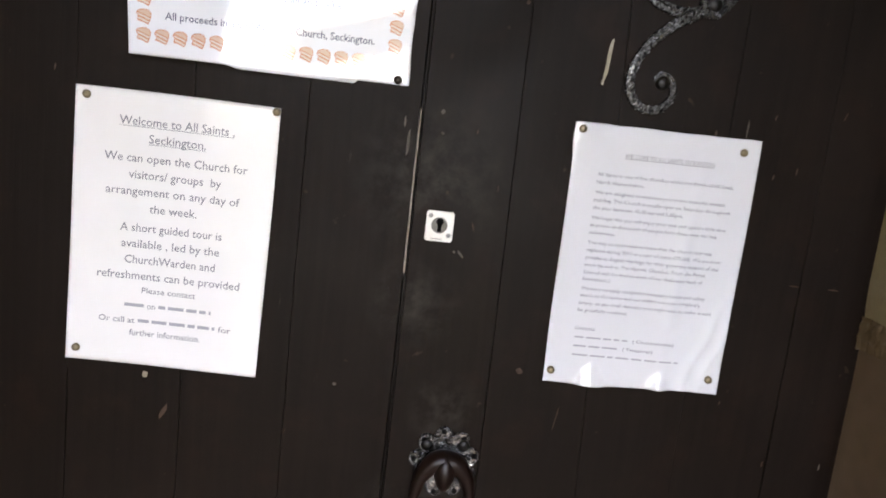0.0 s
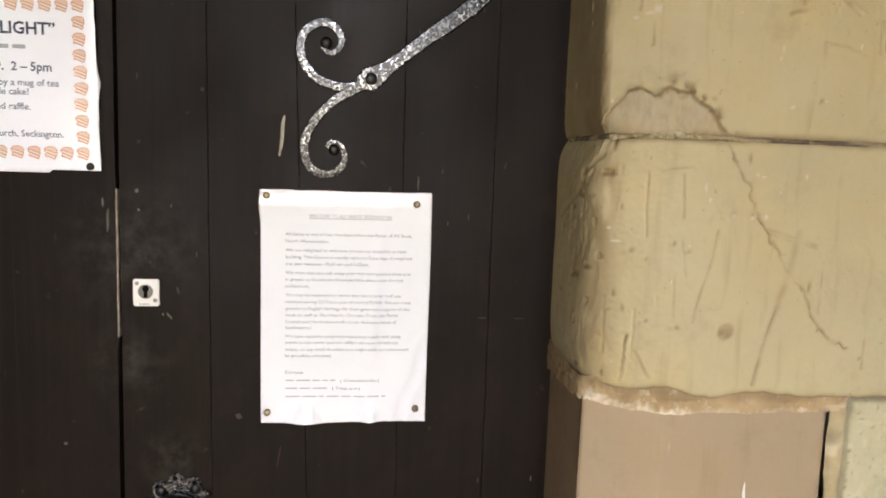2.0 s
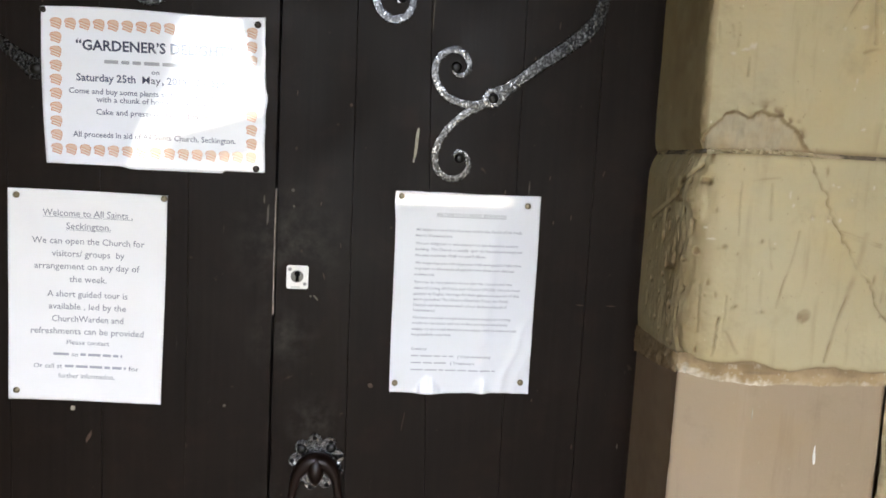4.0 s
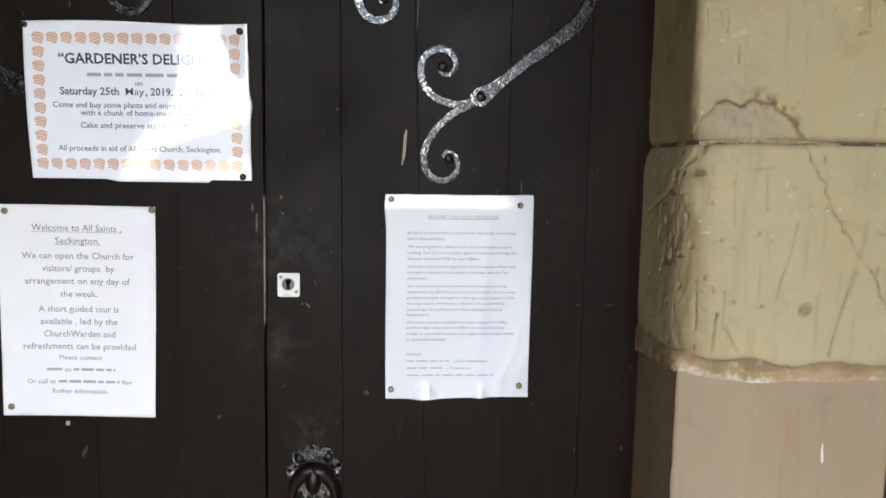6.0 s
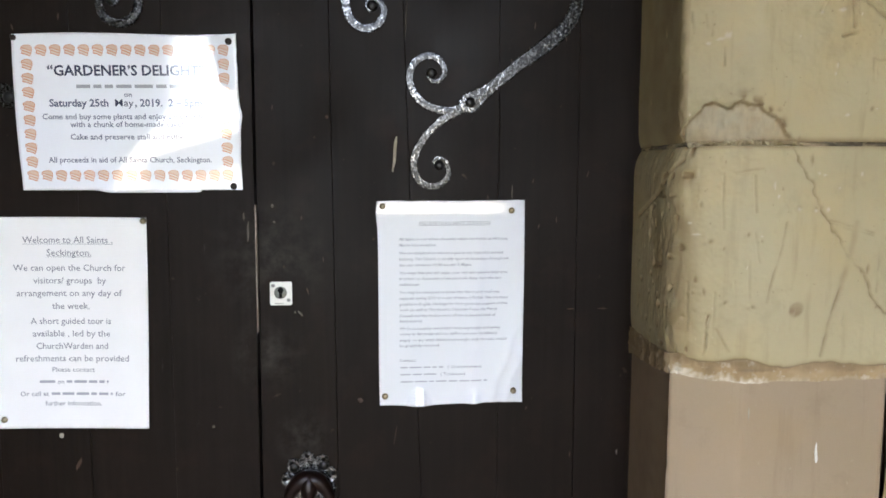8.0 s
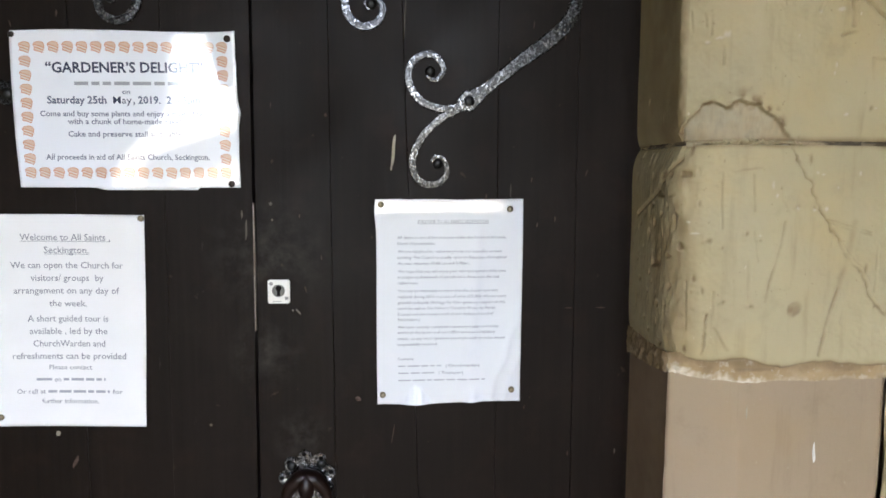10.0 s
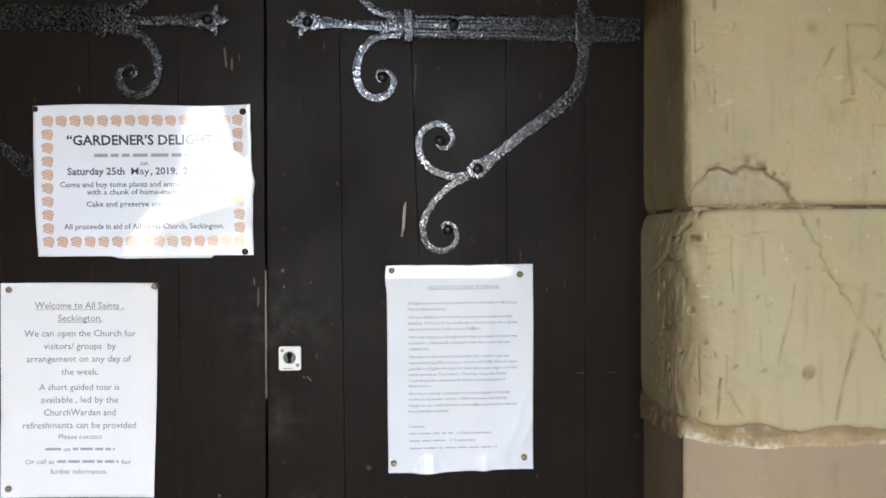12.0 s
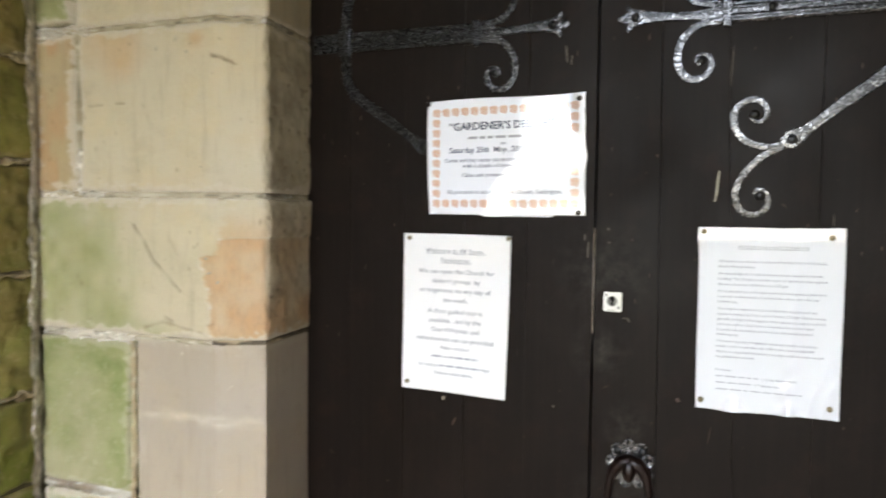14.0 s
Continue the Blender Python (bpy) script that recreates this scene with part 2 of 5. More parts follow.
INK_WHITE = coated("cream_print", (0.78, 0.72, 0.68))
FLAG = rubble_stone("worn_flagstone", (0.15, 0.13, 0.10), (0.19, 0.16, 0.12), (0.12, 0.11, 0.08))
PLASTER = rubble_stone("rough_porch_wall", (0.16, 0.13, 0.08), (0.20, 0.16, 0.10), (0.13, 0.12, 0.06))
TIMBER = plain("dark_roof_timber", (0.09, 0.06, 0.04), 0.7, 0, 0.3, 0.4, 20)
GRASS = rubble_stone("mown_grass", (0.045, 0.055, 0.02), (0.06, 0.065, 0.028), (0.07, 0.065, 0.035), (0.08, 0.075, 0.04))


# ---- mesh helpers ----
def part(name, data, material, parent=None, label=""):
    """Links a bmesh or a mesh as one object under its thing."""
    if isinstance(data, bmesh.types.BMesh):
        mesh = bpy.data.meshes.new(name)
        bmesh.ops.recalc_face_normals(data, faces=data.faces)
        data.to_mesh(mesh)
        data.free()
    else:
        mesh = data
    if material:
        mesh.materials.clear()
        mesh.materials.append(material)
    ob = new(name, mesh)
    ob.parent = parent
    if label:
        ob["label"] = label
    return ob


def box(bm, lo, hi, bevel=0.0):
    r = bmesh.ops.create_cube(bm, size=1)
    for v in r["verts"]:
        v.co = Vector([lo[i] + (v.co[i] + 0.5) * (hi[i] - lo[i]) for i in range(3)])
    if bevel:
        edges = list({e for v in r["verts"] for e in v.link_edges})
        bmesh.ops.bevel(bm, geom=edges, offset=bevel, segments=2, affect="EDGES", profile=0.6)
    return bm


def smooth(ob):
    for p in ob.data.polygons:
        p.use_smooth = True
    return ob


def lattice(xs, zs, scale, seed):
    """Smooth value noise in -1..1 over two coordinate arrays; scale in metres."""
    sx, sz = scale if isinstance(scale, tuple) else (scale, scale)
    grid = np.random.RandomState(seed).uniform(-1, 1, (64, 64))
    u, v = xs / sx + 1000.37, zs / sz + 1000.71
    i, j = np.floor(u).astype(int), np.floor(v).astype(int)
    fu, fv = u - i, v - j
    fu, fv = fu * fu * (3 - 2 * fu), fv * fv * (3 - 2 * fv)
    a, b = grid[i % 64, j % 64], grid[(i + 1) % 64, j % 64]
    c, d = grid[i % 64, (j + 1) % 64], grid[(i + 1) % 64, (j + 1) % 64]
    return (a * (1 - fu) + b * fu) * (1 - fv) + (c * (1 - fu) + d * fu) * fv


def line_distance(xs, zs, pts):
    """Distance to a polyline."""
    best = np.full(xs.shape, 9.0)
    for (ax, az), (bx, bz) in zip(pts, pts[1:]):
        dx, dz = bx - ax, bz - az
        t = np.clip(((xs - ax) * dx + (zs - az) * dz) / (dx * dx + dz * dz), 0, 1)
        best = np.minimum(best, np.hypot(xs - ax - t * dx, zs - az - t * dz))
    return best


def grid_mesh(name, X, Y, Z, layers=()):
    """A smooth-shaded sheet of quads from three coordinate grids, with float layers."""
    r, c = X.shape
    idx = np.arange(r * c).reshape(r, c)
    faces = np.stack([idx[:-1, :-1], idx[:-1, 1:], idx[1:, 1:], idx[1:, :-1]], -1).reshape(-1, 4)
    mesh = bpy.data.meshes.new(name)
    mesh.from_pydata(np.stack([X, Y, Z], -1).reshape(-1, 3).tolist(), [], faces.tolist())
    for key, values in layers:
        at = mesh.attributes.new(key, "FLOAT", "POINT")
        at.data.foreach_set("value", np.clip(values, 0, 1).astype(np.float32).ravel())
    mesh.polygons.foreach_set("use_smooth", [True] * len(mesh.polygons))
    return mesh


# ---- jambs: the plan of each side from the door outwards ----
EAST_LOW = [(0.514, 0.05), (0.503, -0.168), (0.588, -0.211), (1.04, -0.219)]
EAST = [(0.522, 0.05), (0.511, -0.168), (0.588, -0.211), (1.04, -0.219)]
WEST = [(-0.612, 0.05), (-0.592, -0.168), (-0.676, -0.211), (-1.13, -0.219)]


def profile(plan, step, soft):
    """The plan as evenly spaced points and outward normals, its corners rounded by soft metres."""
    p = np.array(plan)
    seg = np.hypot(*np.diff(p, axis=0).T)
    run = np.concatenate([[0], np.cumsum(seg)])
    s = np.arange(0, run[-1], step)
    x, y = np.interp(s, run, p[:, 0]), np.interp(s, run, p[:, 1])
    if soft > step:
        k = np.exp(-0.5 * (np.arange(-3 * soft, 3 * soft + step, step) / soft) ** 2)
        k /= k.sum()
        h = len(k) // 2
        x = np.convolve(np.concatenate([2 * x[0] - x[h:0:-1], x, 2 * x[-1] - x[-2:-h - 2:-1]]), k, "valid")[: len(s)]
        y = np.convolve(np.concatenate([2 * y[0] - y[h:0:-1], y, 2 * y[-1] - y[-2:-h - 2:-1]]), k, "valid")[: len(s)]
    dx, dy = np.gradient(x), np.gradient(y)
    ln = np.hypot(dx, dy)
    sign = 1 if plan[-1][0] > 0 else -1
    return s, x, y, sign * dy / ln, -sign * dx / ln


def pocks(S, Z, count, seed):
    """Scattered small dents with a raised burr on one side."""
    rng = np.random.RandomState(seed + 900)
    h, dark = np.zeros_like(S), np.zeros_like(S)
    for k in range(count):
        s0, z0 = rng.uniform(S.min(), S.max()), rng.uniform(Z.min(), Z.max())
        w, long, deep, lean = rng.uniform(0.0009, 0.0026), rng.uniform(0.8, 3.2), rng.uniform(0.0005, 0.0018), rng.uniform(-0.4, 0.4)
        a, b = np.abs(S[0] - s0) < 0.03, np.abs(Z[:, 0] - z0) < 0.03
        win = np.ix_(b, a)
        dz = (Z[win] - z0) / (w * long)
        ds = (S[win] - s0) / w - lean * dz
        g = np.exp(-(ds ** 2 + dz ** 2) ** 1.5)
        h[win] += deep * (0.7 * np.exp(-(ds + 1.5) ** 2 - dz ** 2) - g) * (1 if k % 3 else -0.8)
        if k % 4 == 0:
            dark[win] = np.maximum(dark[win], 0.5 * g)
    return h, dark


def block(name, plan, out0, out1, z0, z1, material, parent, soft=0.004, step=0.003, proud=0.0, rough=1.0,
          edge=0.006, seed=1, shape=None, label="", ragged=0.0, lime=0.0, nicks=0, arris=0.0, foot=None):
    """One dressed stone of a jamb. out0, out1: how far out (|x|) it reaches; shape(x, z, y) adds height, bare and dirt."""
    s, px, py, nx, ny = profile(plan, step, soft)
    keep = (np.abs(px) >= out0) & (np.abs(px) <= out1) if out0 > 0.63 else np.abs(px) <= out1
    s, px, py, nx, ny = (a[keep] for a in (s, px, py, nx, ny))
    zs = np.arange(z0, z1 + step, step)
    zs[-1] = z1
    S, Z = np.meshgrid(s, zs)
    PX, PY, NX, NY = (np.broadcast_to(a, S.shape).copy() for a in (px, py, nx, ny))
    W = PX + 0.6 * PY
    h = 0.0016 * rough * lattice(S, Z, 0.085, seed) + 0.0007 * rough * lattice(S, Z, 0.022, seed + 1)
    h += 0.00013 * rough * lattice(S, Z, (0.006, 0.03), seed + 2) + 0.00022 * rough * lattice(S, Z, 0.004, seed + 3)
    h = h * np.clip(0.3 + 0.7 * (-PY - 0.10) / 0.08, 0.3, 1.0)
    wob = 0.0035 * lattice(S, Z, 0.05, seed + 4) + 0.0015 * lattice(S, Z, 0.012, seed + 5)
    d = np.minimum(Z - z0, z1 - Z)
    d = np.minimum(d, s[-1] - S)
    if out0 > 0.63:
        d = np.minimum(d, S - s[0])
    d = np.maximum(d + wob * 0.6, 0)
    h -= edge * np.exp(-(d / 0.006) ** 1.3)
    algae, fleck = np.zeros_like(S), np.zeros_like(S)
    bare, dirt_shade = np.zeros_like(S), 0.55 * np.exp(-(d / 0.0035) ** 2)
    dn, kn = pocks(S, Z, nicks, seed)
    h, dirt_shade = h + dn, np.maximum(dirt_shade, kn)
    corner = np.hypot(plan[1][0] - plan[0][0], plan[1][1] - plan[0][1])
    bite = np.clip(0.5 + lattice(0 * S, Z, 0.03, seed + 12) + 0.6 * lattice(S, Z, 0.008, seed + 13), 0, 1.6)
    h -= arris * bite * np.exp(-((S - corner) / 0.007) ** 2)
    if shape:
        dh, b2, d2, *more = shape(PX, Z, PY)
        algae = more[0] if more else algae
        fleck = more[1] if len(more) > 1 else fleck
        h, bare, dirt_shade = h + dh, np.maximum(bare, b2), np.maximum(dirt_shade, d2)
    h += proud
    smear = 0.55 * lattice(S, Z, (0.035, 0.012), seed + 8) + 0.35 * lattice(S, Z, 0.009, seed + 9) + 0.25 * lattice(S, Z, 0.003, seed + 10)
    limed = lime * np.clip((smear + 0.78 - d / 0.020) * 3, 0, 1) * np.clip(1 - d / 0.05, 0, 1)
    limed = np.maximum(limed, fleck)
    h = h + 0.0012 * limed
    dirt_shade = dirt_shade * (1 - limed)
    low_edge = ragged * (lattice(S, 0 * S, 0.05, seed + 6) + 0.6 * lattice(S, 0 * S, 0.013, seed + 7))
    if foot:
        low_edge = low_edge + foot(PX, PY)
    ZR = Z + low_edge * (z1 - Z) / (z1 - z0)
    rim = (Z <= z0) | (Z >= z1) | (S >= s[-1]) | ((S <= s[0]) & (out0 > 0.63))
    h = np.where(rim, -0.03, h)
    mesh = grid_mesh(name, PX + NX * h, PY + NY * h, ZR, (("bare", bare), ("dirt_shade", dirt_shade), ("algae", algae), ("lime", limed)))
    return part(name, mesh, material, parent, label)


def groove(X, Z, pts, width, depth, darkness=0.7):
    wig = 0.0016 * lattice(X, Z, 0.012, 77) + 0.0011 * lattice(X, Z, 0.005, 79) if darkness >= 0.6 else 0.0004 * lattice(X, Z, 0.01, 78)
    g = np.exp(-((line_distance(X + wig, Z + wig, pts)) / width) ** 2)
    g = g * np.clip(0.75 + 0.7 * lattice(X, Z, 0.014, 80), 0.1, 1.2)
    burr = np.exp(-((line_distance(X + wig - 1.9 * width, Z + wig - 0.6 * width, pts)) / (0.8 * width)) ** 2)
    return 0.25 * depth * burr - depth * g, darkness * g


def add(total, new_one):
    return total[0] + new_one[0], np.maximum(total[1], new_one[1])


def flecks(X, Z, spots):
    """Small pale flecks on the paint, each (x, z, half width, half height)."""
    total = np.zeros_like(X)
    for x, z, w, h in spots:
        wig = 0.4 * lattice(X, Z, 0.0025, 83)
        total = np.maximum(total, 0.65 * np.exp(-((((X - x) / w + wig) ** 2 + ((Z - z) / h + wig) ** 2)) ** 2))
    return total


UPPER_FLECKS = [(0.556, 1.535, 0.0033, 0.0046), (0.550, 1.532, 0.0039, 0.0020), (0.537, 1.527, 0.0026, 0.0026), (0.683, 1.499, 0.0013, 0.0046), (0.682, 1.490, 0.0013, 0.0026), (0.684, 1.563, 0.0039, 0.0026), (0.660, 1.560, 0.0020, 0.0020), (0.552, 1.621, 0.0020, 0.0020), (0.699, 1.442, 0.0026, 0.0020), (0.733, 1.449, 0.0020, 0.0013), (0.636, 1.533, 0.0013, 0.0013), (0.587, 1.593, 0.0013, 0.0013)]
MIDDLE_FLECKS = [(0.665, 1.372, 0.0020, 0.0020), (0.718, 1.371, 0.0020, 0.0026), (0.691, 1.354, 0.0013, 0.0013), (0.677, 1.328, 0.0020, 0.0026), (0.642, 1.330, 0.0026, 0.0026), (0.662, 1.327, 0.0026, 0.0020), (0.599, 1.294, 0.0013, 0.0013), (0.534, 1.297, 0.0039, 0.0013), (0.527, 1.310, 0.0020, 0.0013), (0.502, 1.307, 0.0020, 0.0020), (0.611, 1.357, 0.0013, 0.0052), (0.616, 1.345, 0.0013, 0.0026), (0.672, 1.370, 0.0026, 0.0013)]


def east_foot(X, Y):
    """The broken lower edge of the middle stone."""
    out = np.interp(X, [0.511, 0.54, 0.565, 0.589, 0.61, 0.632, 0.674, 0.745, 0.86], [0.004, -0.001, 0.001, 0.007, 0.001, -0.004, 0.004, -0.001, 0.0])
    return np.where(Y > -0.166, 0.004 - 0.008 * (Y + 0.168) / 0.168, out)


def east_middle(X, Z, Y):
    front = (Y < -0.17) * 1.0
    t = (np.zeros_like(X), np.zeros_like(X))
    for pts, w, dp, dk in (
        ([(0.631, 1.402), (0.640, 1.388), (0.649, 1.374), (0.663, 1.347), (0.671, 1.322), (0.681, 1.310), (0.695, 1.286), (0.705, 1.271)], 0.0013, 0.0042, 0.75),
        ([(0.705, 1.270), (0.717, 1.262), (0.730, 1.247), (0.740, 1.225), (0.756, 1.205), (0.780, 1.19)], 0.0013, 0.0036, 0.65),
        ([(0.716, 1.312), (0.708, 1.275), (0.699, 1.232)], 0.0038, 0.0012, 0.38),
        ([(0.699, 1.232), (0.693, 1.21), (0.684, 1.179), (0.678, 1.147)], 0.0019, 0.0024, 0.5),
        ([(0.677, 1.3155), (0.710, 1.3085), (0.738, 1.3015)], 0.0010, 0.0022, 0.35),
        ([(0.679, 1.3115), (0.710, 1.3045), (0.738, 1.2985)], 0.0009, 0.0016, 0.3),
        ([(0.628, 1.314), (0.624, 1.286), (0.614, 1.248), (0.607, 1.214)], 0.0012, 0.0026, 0.42),
        ([(0.589, 1.368), (0.590, 1.345), (0.592, 1.323)], 0.0010, 0.0020, 0.24),
        ([(0.558, 1.372), (0.558, 1.34), (0.560, 1.303)], 0.0009, 0.0016, 0.14),
        ([(0.592, 1.298), (0.598, 1.262)], 0.0010, 0.0012, 0.18),
        ([(0.587, 1.262), (0.588, 1.214)], 0.0010, 0.0016, 0.14),
        ([(0.554, 1.225), (0.553, 1.160)], 0.0010, 0.0018, 0.16),
        ([(0.5265, 1.235), (0.527, 1.174)], 0.0011, 0.0024, 0.22),
        ([(0.548, 1.196), (0.547, 1.172), (0.545, 1.148)], 0.0015, 0.0052, 0.95),
        ([(0.556, 1.180), (0.563, 1.165), (0.570, 1.150)], 0.0014, 0.0016, 0.4),
        ([(0.621, 1.355), (0.622, 1.34), (0.632, 1.325)], 0.0012, 0.0022, 0.12),
        ([(0.567, 1.372), (0.597, 1.377)], 0.0012, 0.0012, 0.22),
        ([(0.748, 1.285), (0.746, 1.23)], 0.0012, 0.0018, 0.2),
        ([(0.80, 1.20), (0.80, 1.17)], 0.0012, 0.001, 0.4),
    ):
        g = groove(X, Z, pts, w, dp, dk)
        t = add(t, (g[0] * front, g[1] * front))
    h, dirt_shade = t
    spot = np.hypot(X - 0.644, Z - 1.208)
    h -= 0.0014 * np.exp(-(spot / 0.0088) ** 10) * front
    dirt_shade = np.maximum(dirt_shade, (0.48 + 0.2 * lattice(X, Z, 0.006, 39)) * np.exp(-(spot / 0.0092) ** 10) * front)
    for bx, bz, br in ((0.531, 1.222, 0.0022), (0.5225, 1.190, 0.003), (0.592, 1.205, 0.003), (0.564, 1.212, 0.0025), (0.642, 1.332, 0.003), (0.662, 1.330, 0.0024), (0.599, 1.288, 0.0018), (0.547, 1.288, 0.0035)):
        near = np.hypot(X - bx, Z - bz)
        h += front * (0.0022 * np.exp(-(np.hypot(X - bx + br, Z - bz) / br) ** 2) - 0.0030 * np.exp(-(near / (0.8 * br)) ** 2))
        dirt_shade = np.maximum(dirt_shade, 0.5 * front * np.exp(-(near / (0.7 * br)) ** 2))
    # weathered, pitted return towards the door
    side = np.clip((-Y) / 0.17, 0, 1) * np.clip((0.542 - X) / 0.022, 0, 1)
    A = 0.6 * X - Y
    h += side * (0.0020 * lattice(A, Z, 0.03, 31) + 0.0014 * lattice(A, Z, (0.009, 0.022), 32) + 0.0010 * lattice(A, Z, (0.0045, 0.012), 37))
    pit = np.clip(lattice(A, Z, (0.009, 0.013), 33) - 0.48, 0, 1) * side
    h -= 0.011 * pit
    dirt_shade = np.maximum(dirt_shade, np.clip(pit * 4, 0, 0.8))
    dirt_shade = np.maximum(dirt_shade, side * np.clip(0.33 + lattice(A, Z, (0.05, 0.07), 34) * 0.35 + lattice(A, Z, (0.012, 0.02), 36) * 0.35, 0, 0.58))
    # worn lower and upper corner
    h -= 0.005 * np.exp(-((Z - 1.13) / 0.03) ** 2) * np.clip((0.56 - X) / 0.05, 0, 1)
    h -= 0.016 * np.exp(-((Z - 1.415) / 0.022) ** 2) * np.clip((0.545 - X) / 0.04, 0, 1)
    # shadow line under the overhanging edge, drawn in brown colour
    lip = np.exp(-((Z - 1.1365) / (0.0032 + 0.0014 * lattice(X, 0 * Z, 0.02, 35))) ** 2)
    bare = 0.0 * X
    g = line_distance(Y, Z, [(-0.19, 1.405), (-0.12, 1.35), (-0.03, 1.315)])
    h -= 0.003 * np.exp(-(g / 0.003) ** 2) * (1 - front)
    dirt_shade = np.maximum(dirt_shade, 0.6 * np.exp(-(g / 0.003) ** 2) * (1 - front))
    dirt_shade = np.maximum(dirt_shade, 0.95 * lip)
    return h, bare, dirt_shade, 0 * X, flecks(X, Z, MIDDLE_FLECKS) * front


def east_upper(X, Z, Y):
    front = (Y < -0.160) * 1.0
    t = (np.zeros_like(X), np.zeros_like(X))
    bowl = [(0.693, 1.626), (0.701, 1.6275), (0.718, 1.628), (0.734, 1.626), (0.742, 1.614), (0.739, 1.598), (0.730, 1.588), (0.707, 1.585)]
    # last value darkens each stroke's colour, since its relief shades too weakly
    for pts, w, dp, dk in (
        ([(0.694, 1.624), (0.697, 1.589), (0.701, 1.545)], 0.0017, 0.0046, 0.34),
        ([(0.687, 1.5335), (0.696, 1.537), (0.707, 1.5385)], 0.0014, 0.0034, 0.3),
        (bowl, 0.0016, 0.0044, 0.30),
        ([(0.716, 1.574), (0.730, 1.562), (0.745, 1.550), (0.762, 1.538)], 0.0016, 0.0044, 0.30),
        ([(0.676, 1.599), (0.668, 1.582), (0.659, 1.562)], 0.0014, 0.0033, 0.28),
        ([(0.787, 1.532), (0.787, 1.50)], 0.0015, 0.0033, 0.24),
        ([(0.727, 1.508), (0.728, 1.482)], 0.0013, 0.0016, 0.2),
        ([(0.727, 1.508), (0.752, 1.505), (0.772, 1.496)], 0.0012, 0.0016, 0.18),
        ([(0.5200, 1.638), (0.5205, 1.618), (0.5210, 1.599)], 0.0011, 0.0022, 0.22),
        ([(0.521, 1.600), (0.529, 1.606)], 0.0011, 0.0018, 0.2),
        ([(0.5195, 1.565), (0.522, 1.540)], 0.0011, 0.0020, 0.2),
        ([(0.534, 1.561), (0.535, 1.546)], 0.0012, 0.0024, 0.24),
        ([(0.541, 1.563), (0.5405, 1.536)], 0.0011, 0.0024, 0.2),
        ([(0.553, 1.521), (0.553, 1.500)], 0.0011, 0.0020, 0.2),
        ([(0.559, 1.622), (0.561, 1.630)], 0.0015, 0.0024, 0.3),
    ):
        g = groove(X, Z, pts, w, dp, dk)
        t = add(t, (g[0] * front, g[1] * front))
    h, dirt_shade = t
    top = np.interp(X, [0.49, 0.506, 0.512, 0.520, 0.536, 0.547, 0.558, 0.574, 0.592, 0.615, 0.630, 0.642], [1.405, 1.412, 1.421, 1.434, 1.453, 1.4565, 1.450, 1.4555, 1.449, 1.436, 1.414, 1.402])
    top = top + 0.0025 * lattice(X, Z, 0.011, 41) + 0.0018 * lattice(X, Z, 0.004, 42)
    inside = 1 / (1 + np.exp(-(top - Z) / 0.0008))
    inside = inside * np.clip((0.66 - X) / 0.03, 0, 1) * front
    h -= inside * (0.0042 + 0.0007 * lattice(X, Z, (0.012, 0.018), 43) + 0.0007 * lattice(X, Z, (0.0032, 0.011), 45))
    h += 0.0026 * np.exp(-((Z - top - 0.0022) / 0.0022) ** 2) * np.clip((0.645 - X) / 0.02, 0, 1) * front
    rim = np.exp(-((top - Z) / 0.0014) ** 2) * np.clip((0.645 - X) / 0.02, 0, 1) * front
    rust = np.exp(-((top + 0.002 - Z) / 0.010) ** 2) * np.clip((X - 0.555) / 0.02, 0, 1) * np.clip((0.63 - X) / 0.01, 0, 1) * front
    dirt_shade = np.maximum(dirt_shade, np.maximum((0.75 + 0.25 * lattice(X, Z, 0.012, 46)) * rim, rust * np.clip(0.40 + 1.1 * lattice(X, Z, 0.006, 44), 0, 0.85)))
    h -= 0.014 * np.exp(-((Z - 1.405) / 0.016) ** 2) * np.clip((0.53 - X) / 0.03, 0, 1) * (Y < -0.0)
    dirt_shade = np.maximum(dirt_shade, inside * np.clip(0.35 * (0.545 - X) / 0.04 + 0.15 * lattice(X, Z, 0.01, 49), 0, 0.4))
    hole = np.hypot(X - 0.651, Z - 1.623)
    h -= 0.002 * np.exp(-(hole / 0.006) ** 2)
    dirt_shade = np.maximum(dirt_shade, 0.35 * np.exp(-(hole / 0.007) ** 2))
    # brown mottling on the return, which also stands in for its shade
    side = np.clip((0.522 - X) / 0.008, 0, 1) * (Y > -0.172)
    dirt_shade = np.maximum(dirt_shade, np.clip(side * (0.40 + 0.2 * lattice(Y, Z, (0.05, 0.1), 47) + 0.15 * lattice(Y, Z, 0.015, 48)), 0, 0.5))
    # ragged darker area at the top of the return
    dark_top = np.clip((Z - 1.668 + 0.012 * lattice(Y, 0 * Z, 0.008, 86) + 0.01 * lattice(Y, Z, (0.004, 0.02), 85)) / 0.02, 0, 1) * (Y > -0.165)
    dirt_shade = np.maximum(dirt_shade, 0.85 * dark_top)
    return h, inside, dirt_shade, 0 * X, flecks(X, Z, UPPER_FLECKS) * front


